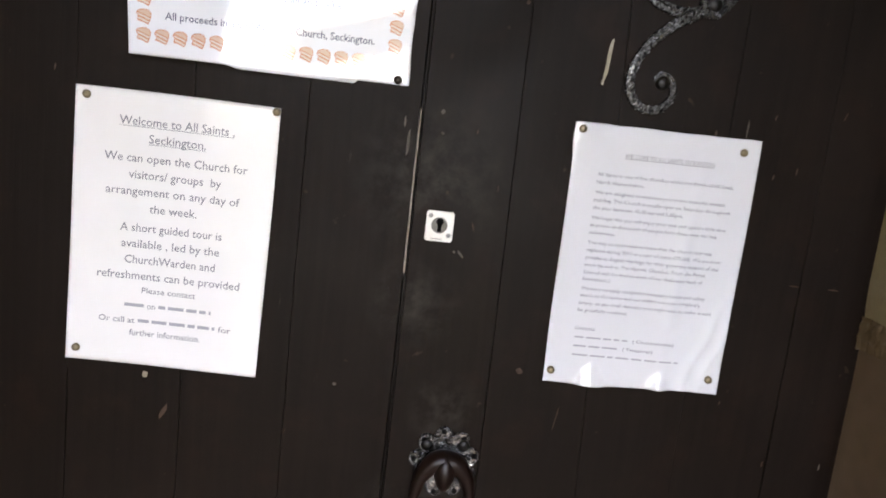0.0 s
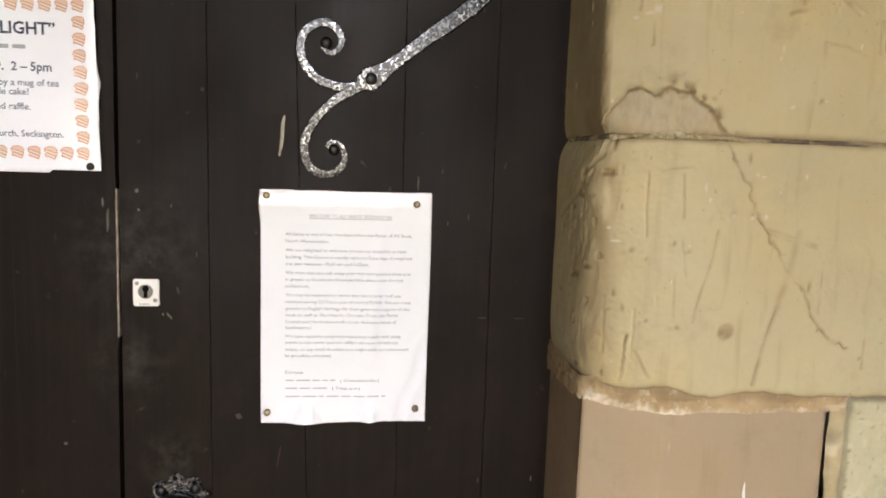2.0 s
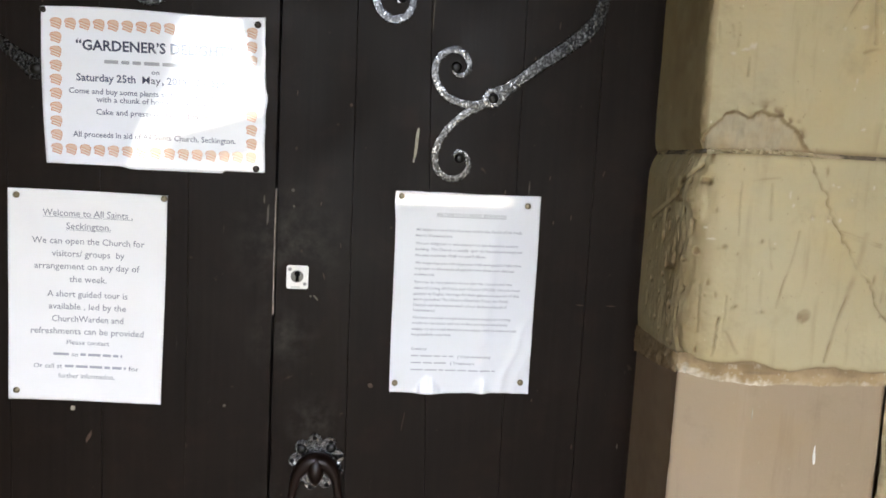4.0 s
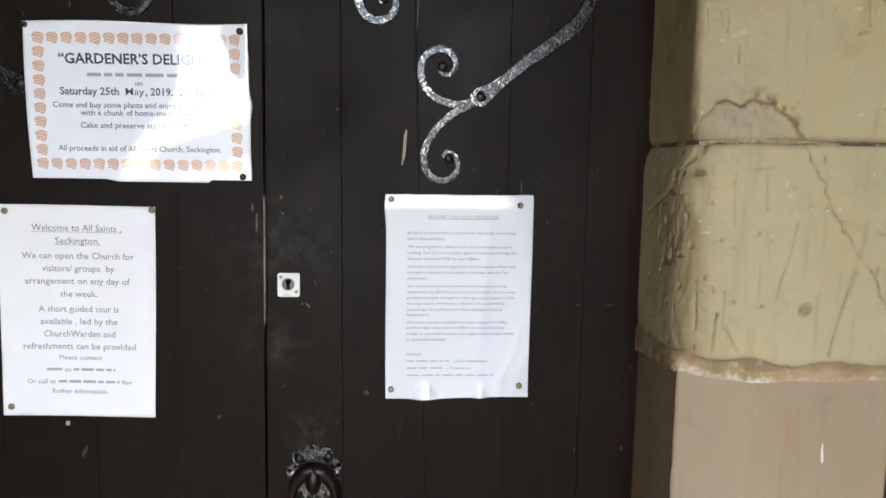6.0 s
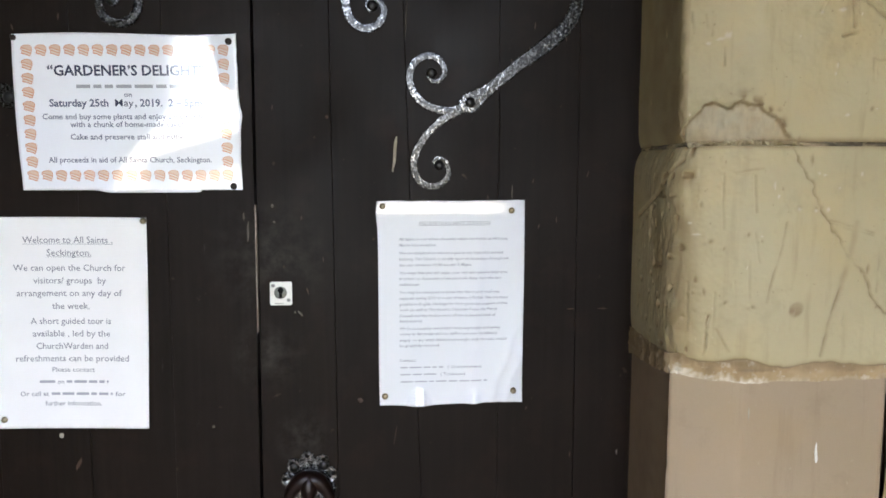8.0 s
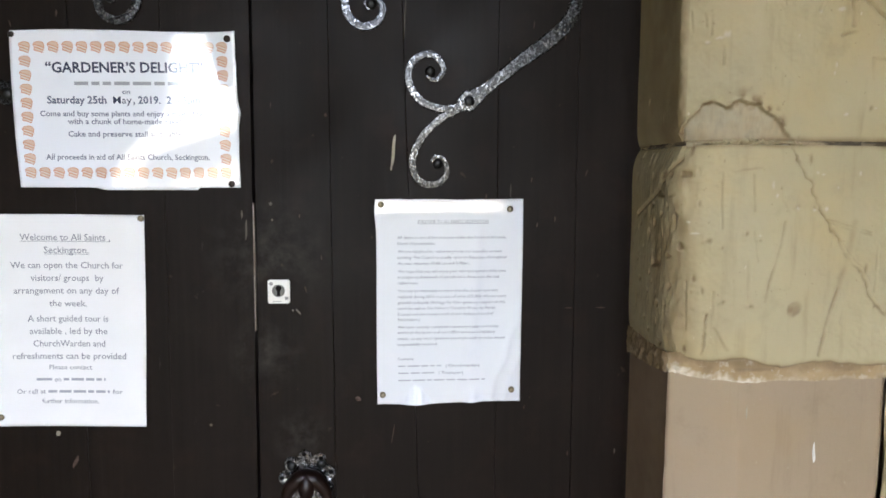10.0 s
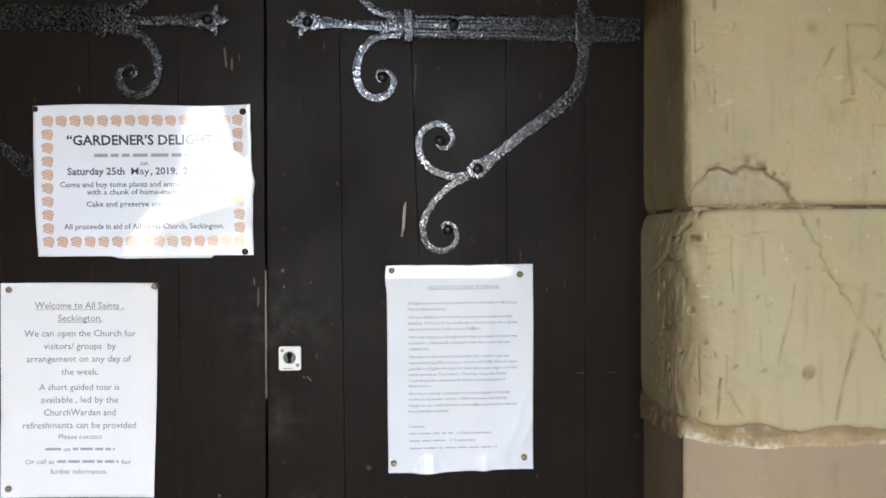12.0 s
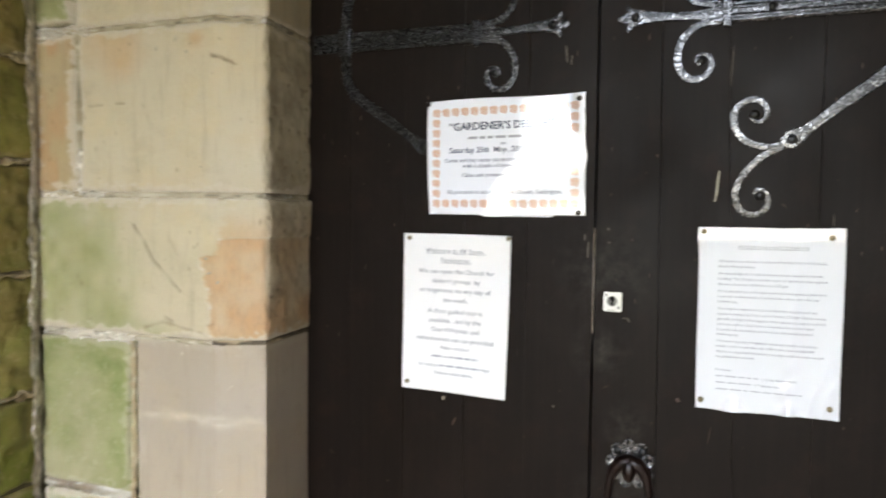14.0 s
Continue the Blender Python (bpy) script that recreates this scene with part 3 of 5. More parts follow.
def west_return(X, Z, Y, h, dirt_shade, seed):
    """The pitted, grimy return towards the door."""
    side = np.clip((Y + 0.172) / 0.01, 0, 1)
    pit = np.clip(lattice(Y, Z, (0.010, 0.012), seed) - 0.55, 0, 1) * side
    h = h - 0.006 * pit + side * 0.0018 * lattice(Y, Z, 0.02, seed + 1)
    blot = 0.18 + 0.30 * lattice(Y, Z, 0.035, seed + 2) + 0.15 * lattice(Y, Z, 0.01, seed + 3)
    return h, np.maximum(dirt_shade, np.clip(side * np.maximum(blot, 2.5 * pit), 0, 0.75))


def west_middle(X, Z, Y):
    """Pale stone with an orange spall towards the door, algae and long scratches."""
    front = (Y < -0.16) * 1.0
    left = np.interp(Z, [1.10, 1.126, 1.177, 1.218, 1.236, 1.250, 1.262, 1.268, 1.30, 1.34], [-0.683, -0.683, -0.690, -0.698, -0.703, -0.711, -0.704, -0.675, -0.668, -0.664])
    left = left + 0.007 * lattice(X, Z, (0.02, 0.009), 51) + 0.003 * lattice(X, Z, 0.004, 52)
    upper = 1.300 + 0.004 * lattice(X, 0 * Z, 0.03, 53)
    inside = 1 / (1 + np.exp(-(X - left) / 0.0008)) * np.clip((upper - Z) / 0.004, 0, 1)
    stain = 0.45 * np.clip((X - left) / 0.01, 0, 1) * (Z >= upper) * np.clip((1.352 - Z) / 0.045, 0, 1)
    h = -0.004 * inside
    dirt_shade = np.zeros_like(X)
    for pts, w, dp, dk in (
        ([(-0.860, 1.318), (-0.814, 1.256), (-0.754, 1.198)], 0.0030, 0.0032, 0.55),
        ([(-0.775, 1.30), (-0.757, 1.265)], 0.0026, 0.0018, 0.3),
        ([(-0.83, 1.128), (-0.79, 1.14), (-0.74, 1.13), (-0.70, 1.122)], 0.003, 0.003, 0.5),
        ([(-0.785, 1.147), (-0.77, 1.142)], 0.004, 0.002, 0.4),
    ):
        g = groove(X, Z, pts, w, dp, dk)
        h, dirt_shade = h + g[0], np.maximum(dirt_shade, g[1])
    green = np.clip((-0.80 - X + 0.35 * (1.24 - Z) + 0.05 * lattice(X, Z, 0.05, 55)) / 0.16, 0, 1)
    green = np.clip(green * (0.62 + 0.16 * lattice(X, Z, 0.03, 56) + 0.14 * lattice(X, Z, 0.1, 59)), 0, 0.8)
    h, dirt_shade = west_return(X, Z, Y, h, dirt_shade, 155)
    side = np.clip((Y + 0.172) / 0.01, 0, 1)
    tone = np.clip(0.80 + 0.2 * lattice(X, Z, 0.02, 54) + 0.25 * lattice(X, Z, 0.05, 57), 0, 0.95)
    tone = tone * (1 - side * np.clip(0.75 - 0.6 * lattice(Y, Z, (0.05, 0.06), 58) + 3 * (Z - 1.24), 0, 1))
    crumb = np.exp(-((X - left) / 0.0045) ** 2) * np.clip(2.2 * lattice(X, Z, (0.012, 0.007), 84) - 0.4, 0, 0.9) * (Z < upper) * front
    return h, np.maximum(inside * tone, stain * (1 - 0.7 * side)), dirt_shade, green, crumb


def west_upper(X, Z, Y):
    h, dirt_shade = np.zeros_like(X), np.zeros_like(X)
    for pts, w, dp, dk in (
        ([(-0.68, 1.625), (-0.665, 1.62), (-0.64, 1.61)], 0.0028, 0.005, 0.7),
        ([(-0.965, 1.545), (-0.935, 1.546)], 0.0025, 0.003, 0.6),
        ([(-0.90, 1.547), (-0.88, 1.547)], 0.0022, 0.003, 0.5),
        ([(-0.835, 1.54), (-0.815, 1.50)], 0.004, 0.001, 0.2),
    ):
        g = groove(X, Z, pts, w, dp, dk)
        h, dirt_shade = h + g[0], np.maximum(dirt_shade, g[1])
    tint = np.clip(0.4 * lattice(X, Z, (0.12, 0.16), 61) + 0.15 * lattice(X, Z, 0.03, 63) + 0.4 * np.exp(-((X + 0.92) / 0.1) ** 2 - ((Z - 1.66) / 0.07) ** 2) - 0.02, 0, 0.5)
    h, dirt_shade = west_return(X, Z, Y, h, dirt_shade, 165)
    tint = np.maximum(tint, 0.8 * np.exp(-((X + 0.715) / 0.016) ** 2 - ((Z - 1.655) / 0.014) ** 2))
    return h, tint, dirt_shade


def west_lower(X, Z, Y):
    smear = np.exp(-((Z - 0.962 - 0.004 * lattice(X, Z, 0.02, 71)) / 0.009) ** 2) * np.clip(0.55 + 0.7 * lattice(X, Z, (0.03, 0.008), 72), 0, 1)
    rust = 0 * X
    return 0 * X, 0.55 * smear * (Y < -0.15), rust


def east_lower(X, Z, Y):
    """Shade on the return towards the door, painted in as blotchy brown."""
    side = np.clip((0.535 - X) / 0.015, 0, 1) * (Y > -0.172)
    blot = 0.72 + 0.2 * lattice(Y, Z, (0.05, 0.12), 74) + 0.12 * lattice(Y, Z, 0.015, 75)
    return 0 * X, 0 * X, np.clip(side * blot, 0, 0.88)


# ---- the wall that holds the doorway ----
wall_north = part("wall_north", box(bmesh.new(), (-0.70, 0.09, 2.25), (0.62, 0.6, 2.9)), PLASTER)
tagged(wall_north, "old stone church wall with painted jambs round the doorway", "wall", kind="structure")
bm = bmesh.new()
box(bm, (-1.9, -0.15, 0.0), (-0.70, 0.6, 2.9))
part("wall_core", bm, MORTAR, wall_north)
bm = bmesh.new()
box(bm, (0.62, -0.15, 0.0), (1.9, 0.6, 2.9))
part("wall_core", bm, MORTAR, wall_north)
part("inner_wall", box(bmesh.new(), (-0.63, 0.30, 0.0), (0.538, 0.35, 2.249)), PLASTER, wall_north)
for xa, xb in ((-0.698, -0.632), (0.54, 0.618)):
    part("wall_core", box(bmesh.new(), (xa, -0.14, 0.0), (xb, 0.59, 2.249)), MORTAR, wall_north)
bm = bmesh.new()
box(bm, (-0.70, -0.19, 2.25), (0.62, 0.088, 2.9), 0.004)
part("lintel", bm, PAINT, wall_north, "beige painted stone lintel")

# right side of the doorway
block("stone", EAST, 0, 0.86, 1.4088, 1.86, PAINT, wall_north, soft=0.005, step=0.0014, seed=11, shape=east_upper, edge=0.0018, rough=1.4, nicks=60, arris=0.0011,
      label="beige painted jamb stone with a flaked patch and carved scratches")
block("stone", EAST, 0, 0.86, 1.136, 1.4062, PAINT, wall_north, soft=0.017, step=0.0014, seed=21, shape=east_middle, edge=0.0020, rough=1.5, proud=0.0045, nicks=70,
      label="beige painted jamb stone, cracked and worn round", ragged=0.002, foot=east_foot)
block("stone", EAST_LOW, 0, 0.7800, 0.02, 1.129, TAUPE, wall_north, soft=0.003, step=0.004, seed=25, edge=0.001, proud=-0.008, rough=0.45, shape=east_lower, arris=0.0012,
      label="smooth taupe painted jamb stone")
block("stone", EAST, 0.794, 1.02, 0.45, 1.134, GREYSTONE, wall_north, step=0.002, seed=27, edge=0.0025, proud=0.0, rough=2.2, nicks=220,
      shape=lambda X, Z, Y: (0.0012 * lattice(X, Z, 0.006, 87), np.clip(1.6 * lattice(X, Z, 0.007, 88) - 0.8, 0, 0.45), np.clip(2.0 * lattice(X, Z, 0.0028, 89) - 1.3, 0, 0.6) * np.clip((0.86 - X) / 0.03, 0, 1)))
block("stone", EAST, 0.789, 1.02, 0.02, 0.44, GREYSTONE, wall_north, step=0.01, seed=28, edge=0.004, proud=-0.004, rough=1.6)
block("stone", EAST, 0, 1.02, 1.866, 2.25, PAINT, wall_north, step=0.006, seed=29)
block("stone", EAST, 0.868, 1.02, 1.13, 1.86, PAINT, wall_north, step=0.006, seed=30)


def strip(name, plan, z0, z1, material, parent, proud, seed, out=(0, 1.0), step=0.003, rough=0.004, soft=0.006, ragged=0.004, label="", slope=0.0, worn=0.0, fall=0.011, flecks=0.3, foot=0.0, low=None, top=None):
    """A band of mortar or broken plaster that follows the plan of a jamb."""
    s, px, py, nx, ny = profile(plan, step, soft)
    keep = (np.abs(px) >= out[0]) & (np.abs(px) <= out[1])
    s, px, py, nx, ny = (a[keep] for a in (s, px, py, nx, ny))
    v = np.linspace(0, 1, max(8, int((z1 - z0) / step)))
    S, V = np.meshgrid(s, v)
    lo = z0 + ragged * lattice(S, 0 * S, 0.035, seed) + 0.4 * ragged * lattice(S, 0 * S, 0.009, seed + 1)
    hi = z1 + ragged * lattice(S, 0 * S, 0.045, seed + 2)
    lo = lo + low(px, py) if low else lo
    hi = hi + top(px, py) if top else hi
    Z = lo + (hi - lo) * V
    h = proud + rough * (0.6 * lattice(S, Z, 0.014, seed + 3) + 0.5 * lattice(S, Z, 0.005, seed + 4))
    h = h + rough * 0.5 * lattice(S, Z, 0.0025, seed + 8) - slope * (1 - V) - fall * np.abs(2 * V - 1) ** 2
    h = h - worn * np.clip((0.565 - np.abs(px)) / 0.05, 0, 1)
    bare = np.clip(lattice(S, Z, (0.022, 0.006), seed + 5) * 1.6 - flecks, 0, 1)
    bare = np.maximum(bare * (1 - 0.6 * foot), foot * np.clip((-0.160 - py) / 0.012, 0.06, 1) * (0.25 + 0.8 * np.exp(-((np.abs(px) - 0.512) / 0.02) ** 2) + 0.8 * np.exp(-((np.abs(px) - 0.59) / 0.022) ** 2)) * np.clip((0.20 + 0.25 * lattice(S, Z, (0.03, 0.02), seed + 9) + 0.2 * lattice(S, Z, 0.004, seed + 10) - V) * 5, 0, 1))
    dirt_shade = np.clip(lattice(S, Z, (0.02, 0.006), seed + 6) * 1.4 - 0.5, 0, 0.7) * (1 - 0.5 * foot) + foot * 0.45 * np.clip((V - 0.42) * 4 + lattice(S, Z, 0.02, seed + 7), 0, 1)
    # the lip's return is in shade; that darkness is painted on here
    dirt_shade = np.maximum(dirt_shade, foot * 0.6 * np.clip((py + 0.172) / 0.02, 0, 1))
    mesh = grid_mesh(name, px + nx * h, py + ny * h, Z, (("bare", bare), ("dirt_shade", dirt_shade)))
    return part(name, mesh, material, parent, label)


def lip_foot(x, y):
    """How far the plaster edge hangs above or below its usual line."""
    out = np.interp(x, [0.511, 0.519, 0.554, 0.589, 0.624, 0.745], [0.0, -0.001, -0.003, -0.004, -0.001, 0.001])
    return np.where(y > -0.166, -0.014 * (y + 0.168) / 0.168, out)


strip("plaster_lip", EAST_LOW, 1.117, 1.138, LIP, wall_north, -0.0035, 81, (0, 0.795), 0.0018, 0.0024, 0.014, 0.0016, "broken pale plaster edge", 0.0, 0.0, 0.0012, 0.75, 1.0, lip_foot, lambda x, y: np.interp(x, [0.50, 0.515, 0.55], [0.004, 0.007, 0.009]))
strip("mortar", EAST, 1.399, 1.416, SHADEMORTAR, wall_north, -0.006, 91, (0.632, 0.86), 0.0025, 0.004, 0.01, 0.001, "gappy mortar joint with its shadow painted dark")
strip("mortar", EAST, 1.399, 1.416, SHADEMORTAR, wall_north, -0.008, 93, (0, 0.524), 0.0025, 0.004, 0.01, 0.001)
strip("mortar", EAST, 1.4035, 1.4125, TANMORTAR, wall_north, -0.0030, 95, (0.521, 0.650), 0.0014, 0.0070, 0.01, 0.003, "crumbly tan mortar", fall=0.004, flecks=0.5)


def upright(name, x, z0, z1, width, y, material, parent, seed, amp=0.003, label="", along="x"):
    """A ragged upright mortar joint."""
    step = 0.003
    u, zz = np.linspace(-0.5, 0.5, 12), np.arange(z0, z1, step)
    U, Z = np.meshgrid(u, zz)
    mid = 0.3 * width * lattice(0 * Z, Z, 0.06, seed)
    wid = width * (1 + 0.35 * lattice(0 * Z, Z, 0.02, seed + 1))
    D = mid + wid * U
    h = amp * (lattice(U * width, Z, 0.012, seed + 2) + 0.6 * lattice(U * width, Z, 0.004, seed + 3)) - 0.006 * np.abs(2 * U) ** 2 + amp * 0.5 * lattice(U * width, Z, 0.0025, seed + 6)
    bare = np.clip(lattice(D, Z, 0.012, seed + 4) * 1.6, 0, 1)
    dirt_shade = np.clip(lattice(D, Z, 0.02, seed + 5) * 1.5 - 0.5, 0, 0.8)
    if along == "x":
        mesh = grid_mesh(name, x + D, y - h, Z, (("bare", bare), ("dirt_shade", dirt_shade)))
    else:
        mesh = grid_mesh(name, x + h + 0.3 * D, y - 0.7 * D - h, Z, (("bare", bare), ("dirt_shade", dirt_shade)))
    return part(name, mesh, material, parent, label)


upright("mortar", 0.7895, 0.45, 1.128, 0.021, -0.2105, TANMORTAR, wall_north, 101, 0.0008)

# left side of the doorway
block("stone", WEST, 0, 1.00, 1.692, 2.25, CREAM, wall_north, lime=1.0, soft=0.005, step=0.003, seed=111, arris=0.0028, rough=1.8, nicks=60, label="cream limewashed jamb stone")
block("stone", WEST, 1.01, 1.112, 1.703, 1.95, ALGAE, wall_north, lime=1.0, step=0.004, seed=113, rough=2.5)
block("stone", WEST, 0, 0.992, 1.379, 1.685, CREAM, wall_north, lime=1.0, soft=0.005, step=0.0025, seed=115, shape=west_upper, rough=1.9, nicks=110, arris=0.0028,
      label="cream limewashed jamb stone with a chipped corner")
block("stone", WEST, 1.003, 1.110, 1.379, 1.688, OCHRESTONE, wall_north, lime=1.0, step=0.0025, seed=117, shape=lambda X, Z, Y: (0 * X, np.clip(0.05 + 1.0 * lattice(X, Z, (0.025, 0.05), 64), 0, 0.6), 0 * X), rough=1.8, nicks=30,
      label="narrow ochre stone under thin limewash")
block("stone", WEST, 0, 1.108, 1.110, 1.372, CREAM, wall_north, lime=1.0, soft=0.006, step=0.0025, seed=119, shape=west_middle, rough=2.0, proud=0.002, nicks=110, arris=0.0028,
      label="cream jamb stone with an orange spall and green algae")
block("stone", WEST, 0, 0.866, 0.02, 1.1065, LITTAUPE, wall_north, lime=0.2, soft=0.003, step=0.004, seed=121, shape=west_lower, rough=0.45, proud=-0.005, edge=0.002,
      label="smooth taupe painted jamb stone")
block("stone", WEST, 0.874, 1.106, 0.80, 1.096, ALGAE, wall_north, lime=0.35, step=0.003, seed=123, rough=2.2, label="stone covered in green algae")
block("stone", WEST, 0.874, 1.106, 0.3, 0.785, GREYSTONE, wall_north, lime=1.0, step=0.006, seed=125, rough=2)
strip("mortar", WEST, 1.680, 1.698, CREAMMORTAR, wall_north, -0.004, 131, (0.6, 1.1), 0.002, 0.003, 0.006, 0.004, fall=0.004)
strip("mortar", WEST, 1.680, 1.698, MORTAR, wall_north, -0.004, 133, (0, 0.602), 0.002, 0.003, 0.006, 0.004, fall=0.004)
strip("mortar", WEST, 1.368, 1.383, CREAMMORTAR, wall_north, -0.0045, 141, (0.6, 1.1), 0.002, 0.003, 0.006, 0.003, fall=0.004)
strip("mortar", WEST, 1.368, 1.383, MORTAR, wall_north, -0.004, 143, (0, 0.602), 0.002, 0.003, 0.006, 0.003, fall=0.004)
strip("mortar", WEST, 1.099, 1.113, SHADEMORTAR, wall_north, -0.006, 151, (0, 0.685), 0.002, 0.003, 0.006, 0.002, fall=0.004)
strip("mortar", WEST, 1.103, 1.114, CREAMMORTAR, wall_north, -0.0025, 153, (0.683, 0.88), 0.002, 0.003, 0.006, 0.002, fall=0.003)
strip("mortar", WEST, 1.092, 1.118, PALEMORTAR, wall_north, -0.002, 157, (0.862, 1.1), 0.002, 0.010, 0.006, 0.005, "pale crumbling mortar", fall=0.008)
strip("mortar", WEST, 0.782, 0.804, MORTAR, wall_north, -0.003, 161, (0.87, 1.1), 0.002, 0.003, 0.006, 0.004, fall=0.004)
strip("mortar", WEST, 1.670, 1.706, PALEMORTAR, wall_north, -0.003, 163, (0.96, 1.11), 0.002, 0.012, 0.006, 0.006, "pale crumbling mortar", fall=0.009)
strip("mortar", WEST, 1.360, 1.389, PALEMORTAR, wall_north, -0.003, 165, (0.93, 1.11), 0.002, 0.012, 0.006, 0.006, "pale crumbling mortar", fall=0.009)
upright("mortar", -0.996, 1.375, 1.465, 0.022, -0.2145, PALEMORTAR, wall_north, 173, 0.0035)
upright("mortar", -0.998, 1.375, 1.69, 0.015, -0.214, CREAMMORTAR, wall_north, 171)
upright("mortar", -0.870, 0.45, 1.10, 0.011, -0.2135, TANMORTAR, wall_north, 181, label="orange-stained mortar joint")
upright("mortar", -1.089, 0.3, 2.2, 0.046, -0.239, CORNERMORTAR, wall_north, 191, 0.008, "pale crumbling mortar in the corner", "y")


def lens(cx, cz, w, h, lean, y, thick=0.0006, sharp=0.3, low=0.0):
    """A small upright flake, pointed at both ends."""
    b = bmesh.new()
    ring, n = [], 14
    for k in range(n):
        a = 2 * math.pi * k / n
        u, v = 0.5 * w * math.sin(a) * abs(math.sin(a)) ** sharp, 0.5 * h * math.cos(a)
        v -= low * h * abs(math.sin(a))
        u += 0.12 * w * math.sin(3 * a + cz * 50)
        ring.append(b.verts.new((cx + u + lean * v, y, cz + v)))
    mid = b.verts.new((cx, y - thick, cz))
    for k in range(n):
        b.faces.new((ring[k], ring[(k + 1) % n], mid))
    return b


part("paint_chip", lens(0.6882, 1.021, 0.0085, 0.046, -0.03, -0.2045, 0.001, 2.0, 0.12), WHITECHIP, wall_north, "bare white chip in the paint")
part("paint_chip", lens(0.598, 1.075, 0.0015, 0.02, 0, -0.2035, 0.0006), CHIP, wall_north)

for x, z, w, h in ((-0.799, 1.642, 0.004, 0.008), (-0.755, 1.657, 0.0035, 0.013), (-0.730, 1.632, 0.006, 0.006), (-0.699, 1.426, 0.004, 0.004), (-0.664, 1.22, 0.006, 0.007), (-0.69, 1.262, 0.012, 0.004), (-0.683, 1.236, 0.010, 0.004)):
    part("paint_chip", lens(x, z, w, h, 0.1, -0.2165, 0.0025), CHIP, wall_north)

# ---- porch round the camera ----
wall_west = part("wall_west", box(bmesh.new(), (-1.7, -3.0, 0.0), (-1.122, -0.14, 2.9)), WALLMORTAR)
tagged(wall_west, "rough mossy rubble stone side wall of the porch", "wall", kind="structure")


def rubble(name, y0, y1, z0, z1, seed, material):
    step = 0.004
    yy, zz = np.arange(y0, y1, step), np.arange(z0, z1, step)
    Y, Z = np.meshgrid(yy, zz)
    d = np.minimum(np.minimum(Y - y0, y1 - step - Y), np.minimum(Z - z0, z1 - step - Z))
    d = np.maximum(d + 0.006 * lattice(Y, Z, 0.03, seed), 0)
    h = 0.006 * lattice(Y, Z, 0.07, seed + 1) + 0.003 * lattice(Y, Z, 0.02, seed + 2) + 0.0015 * lattice(Y, Z, 0.007, seed + 3)
    h -= 0.012 * np.exp(-(d / 0.006) ** 1.4)
    rim = (Y <= y0) | (Y >= yy[-1]) | (Z <= z0) | (Z >= zz[-1])
    h = np.where(rim, -0.03, h)
    bare = 0.7 * np.exp(-(d / 0.007) ** 2)
    dirt_shade = np.clip(lattice(Y, Z, 0.03, seed + 4) - 0.3, 0, 0.6)
    return part(name, grid_mesh(name, -1.104 + h, Y, Z, (("bare", bare), ("dirt_shade", dirt_shade))), material, wall_west)


rows_z = [0.02, 0.30, 0.55, 0.79, 0.975, 1.222, 1.44, 1.643, 1.84, 2.0, 2.2]
for k, (za, zb) in enumerate(zip(rows_z, rows_z[1:])):
    cuts = [-0.208, -0.56 - 0.11 * (k % 3), -1.0]
    for j, (ya, yb) in enumerate(zip(cuts[1:], cuts)):
        rubble("stone", ya, yb - 0.003, za, zb - 0.003, 200 + 10 * k + 3 * j, MOSS)

for k, z in enumerate(rows_z[4:9]):
    yy, vv = np.arange(-0.52, -0.215, 0.0025), np.linspace(-1, 1, 9)
    Y, V = np.meshgrid(yy, vv)
    wide = 0.0085 * np.clip(0.8 + 1.0 * lattice(Y, 0 * Y, 0.03, 260 + k) + 0.6 * lattice(Y, 0 * Y, 0.009, 270 + k), 0.05, 2.2)
    Z = z - 0.0015 + 0.006 * lattice(Y, 0 * Y, 0.05, 280 + k) + wide * V
    h = 0.006 * (1 - V ** 2) + 0.004 * lattice(Y, Z, 0.009, 290 + k) + 0.002 * lattice(Y, Z, 0.0045, 300 + k) - 0.004
    part("mortar", grid_mesh("mortar", -1.104 + h, Y, Z, (("dirt_shade", np.clip(0.15 + lattice(Y, Z, 0.010, 310 + k), 0, 0.7)),)), TANMORTAR, wall_west)

wall_east = part("wall_east", box(bmesh.new(), (1.02, -3.0, 0.0), (1.6, -0.14, 2.9)), PLASTER)
tagged(wall_east, "rough stone side wall of the porch", "wall", kind="structure")
bm = bmesh.new()
arch = [(-0.955, 0.0), (-0.955, 1.50)]
arch += [(-0.955 * math.cos(a), 1.50 + 1.1 * math.sin(a)) for a in [math.pi * k / 24 for k in range(1, 24)]]
arch += [(0.955, 1.50), (0.955, 0.0)]
for (ax, az), (bx, bz) in zip(arch, arch[1:]):
    if abs(ax - bx) < 1e-6:
        side = -1.7 if ax < 0 else 1.6
        box(bm, (min(ax, side), -3.3, 0.0), (max(ax, side), -3.0, 2.9))
        continue
    vs = [bm.verts.new((x, y, z)) for y in (-3.0, -3.3) for x, z in ((ax, az), (bx, bz), (bx, 2.9), (ax, 2.9))]
    for f in ((0, 1, 2, 3), (4, 7, 6, 5), (0, 4, 5, 1), (3, 2, 6, 7)):
        bm.faces.new([vs[i] for i in f])
wall_south = part("wall_south", bm, PLASTER)
tagged(wall_south, "porch front wall with an open round arch", "wall", kind="structure")
ceiling = part("ceiling", box(bmesh.new(), (-1.7, -3.3, 2.9), (1.6, 0.6, 3.0)), TIMBER)
tagged(ceiling, "dark timber porch ceiling", "ceiling", kind="structure")
floor = part("floor", box(bmesh.new(), (-1.7, -3.3, -0.1), (1.6, 0.6, 0.0)), FLAG)
tagged(floor, "worn flagstone porch floor", "floor", kind="structure")
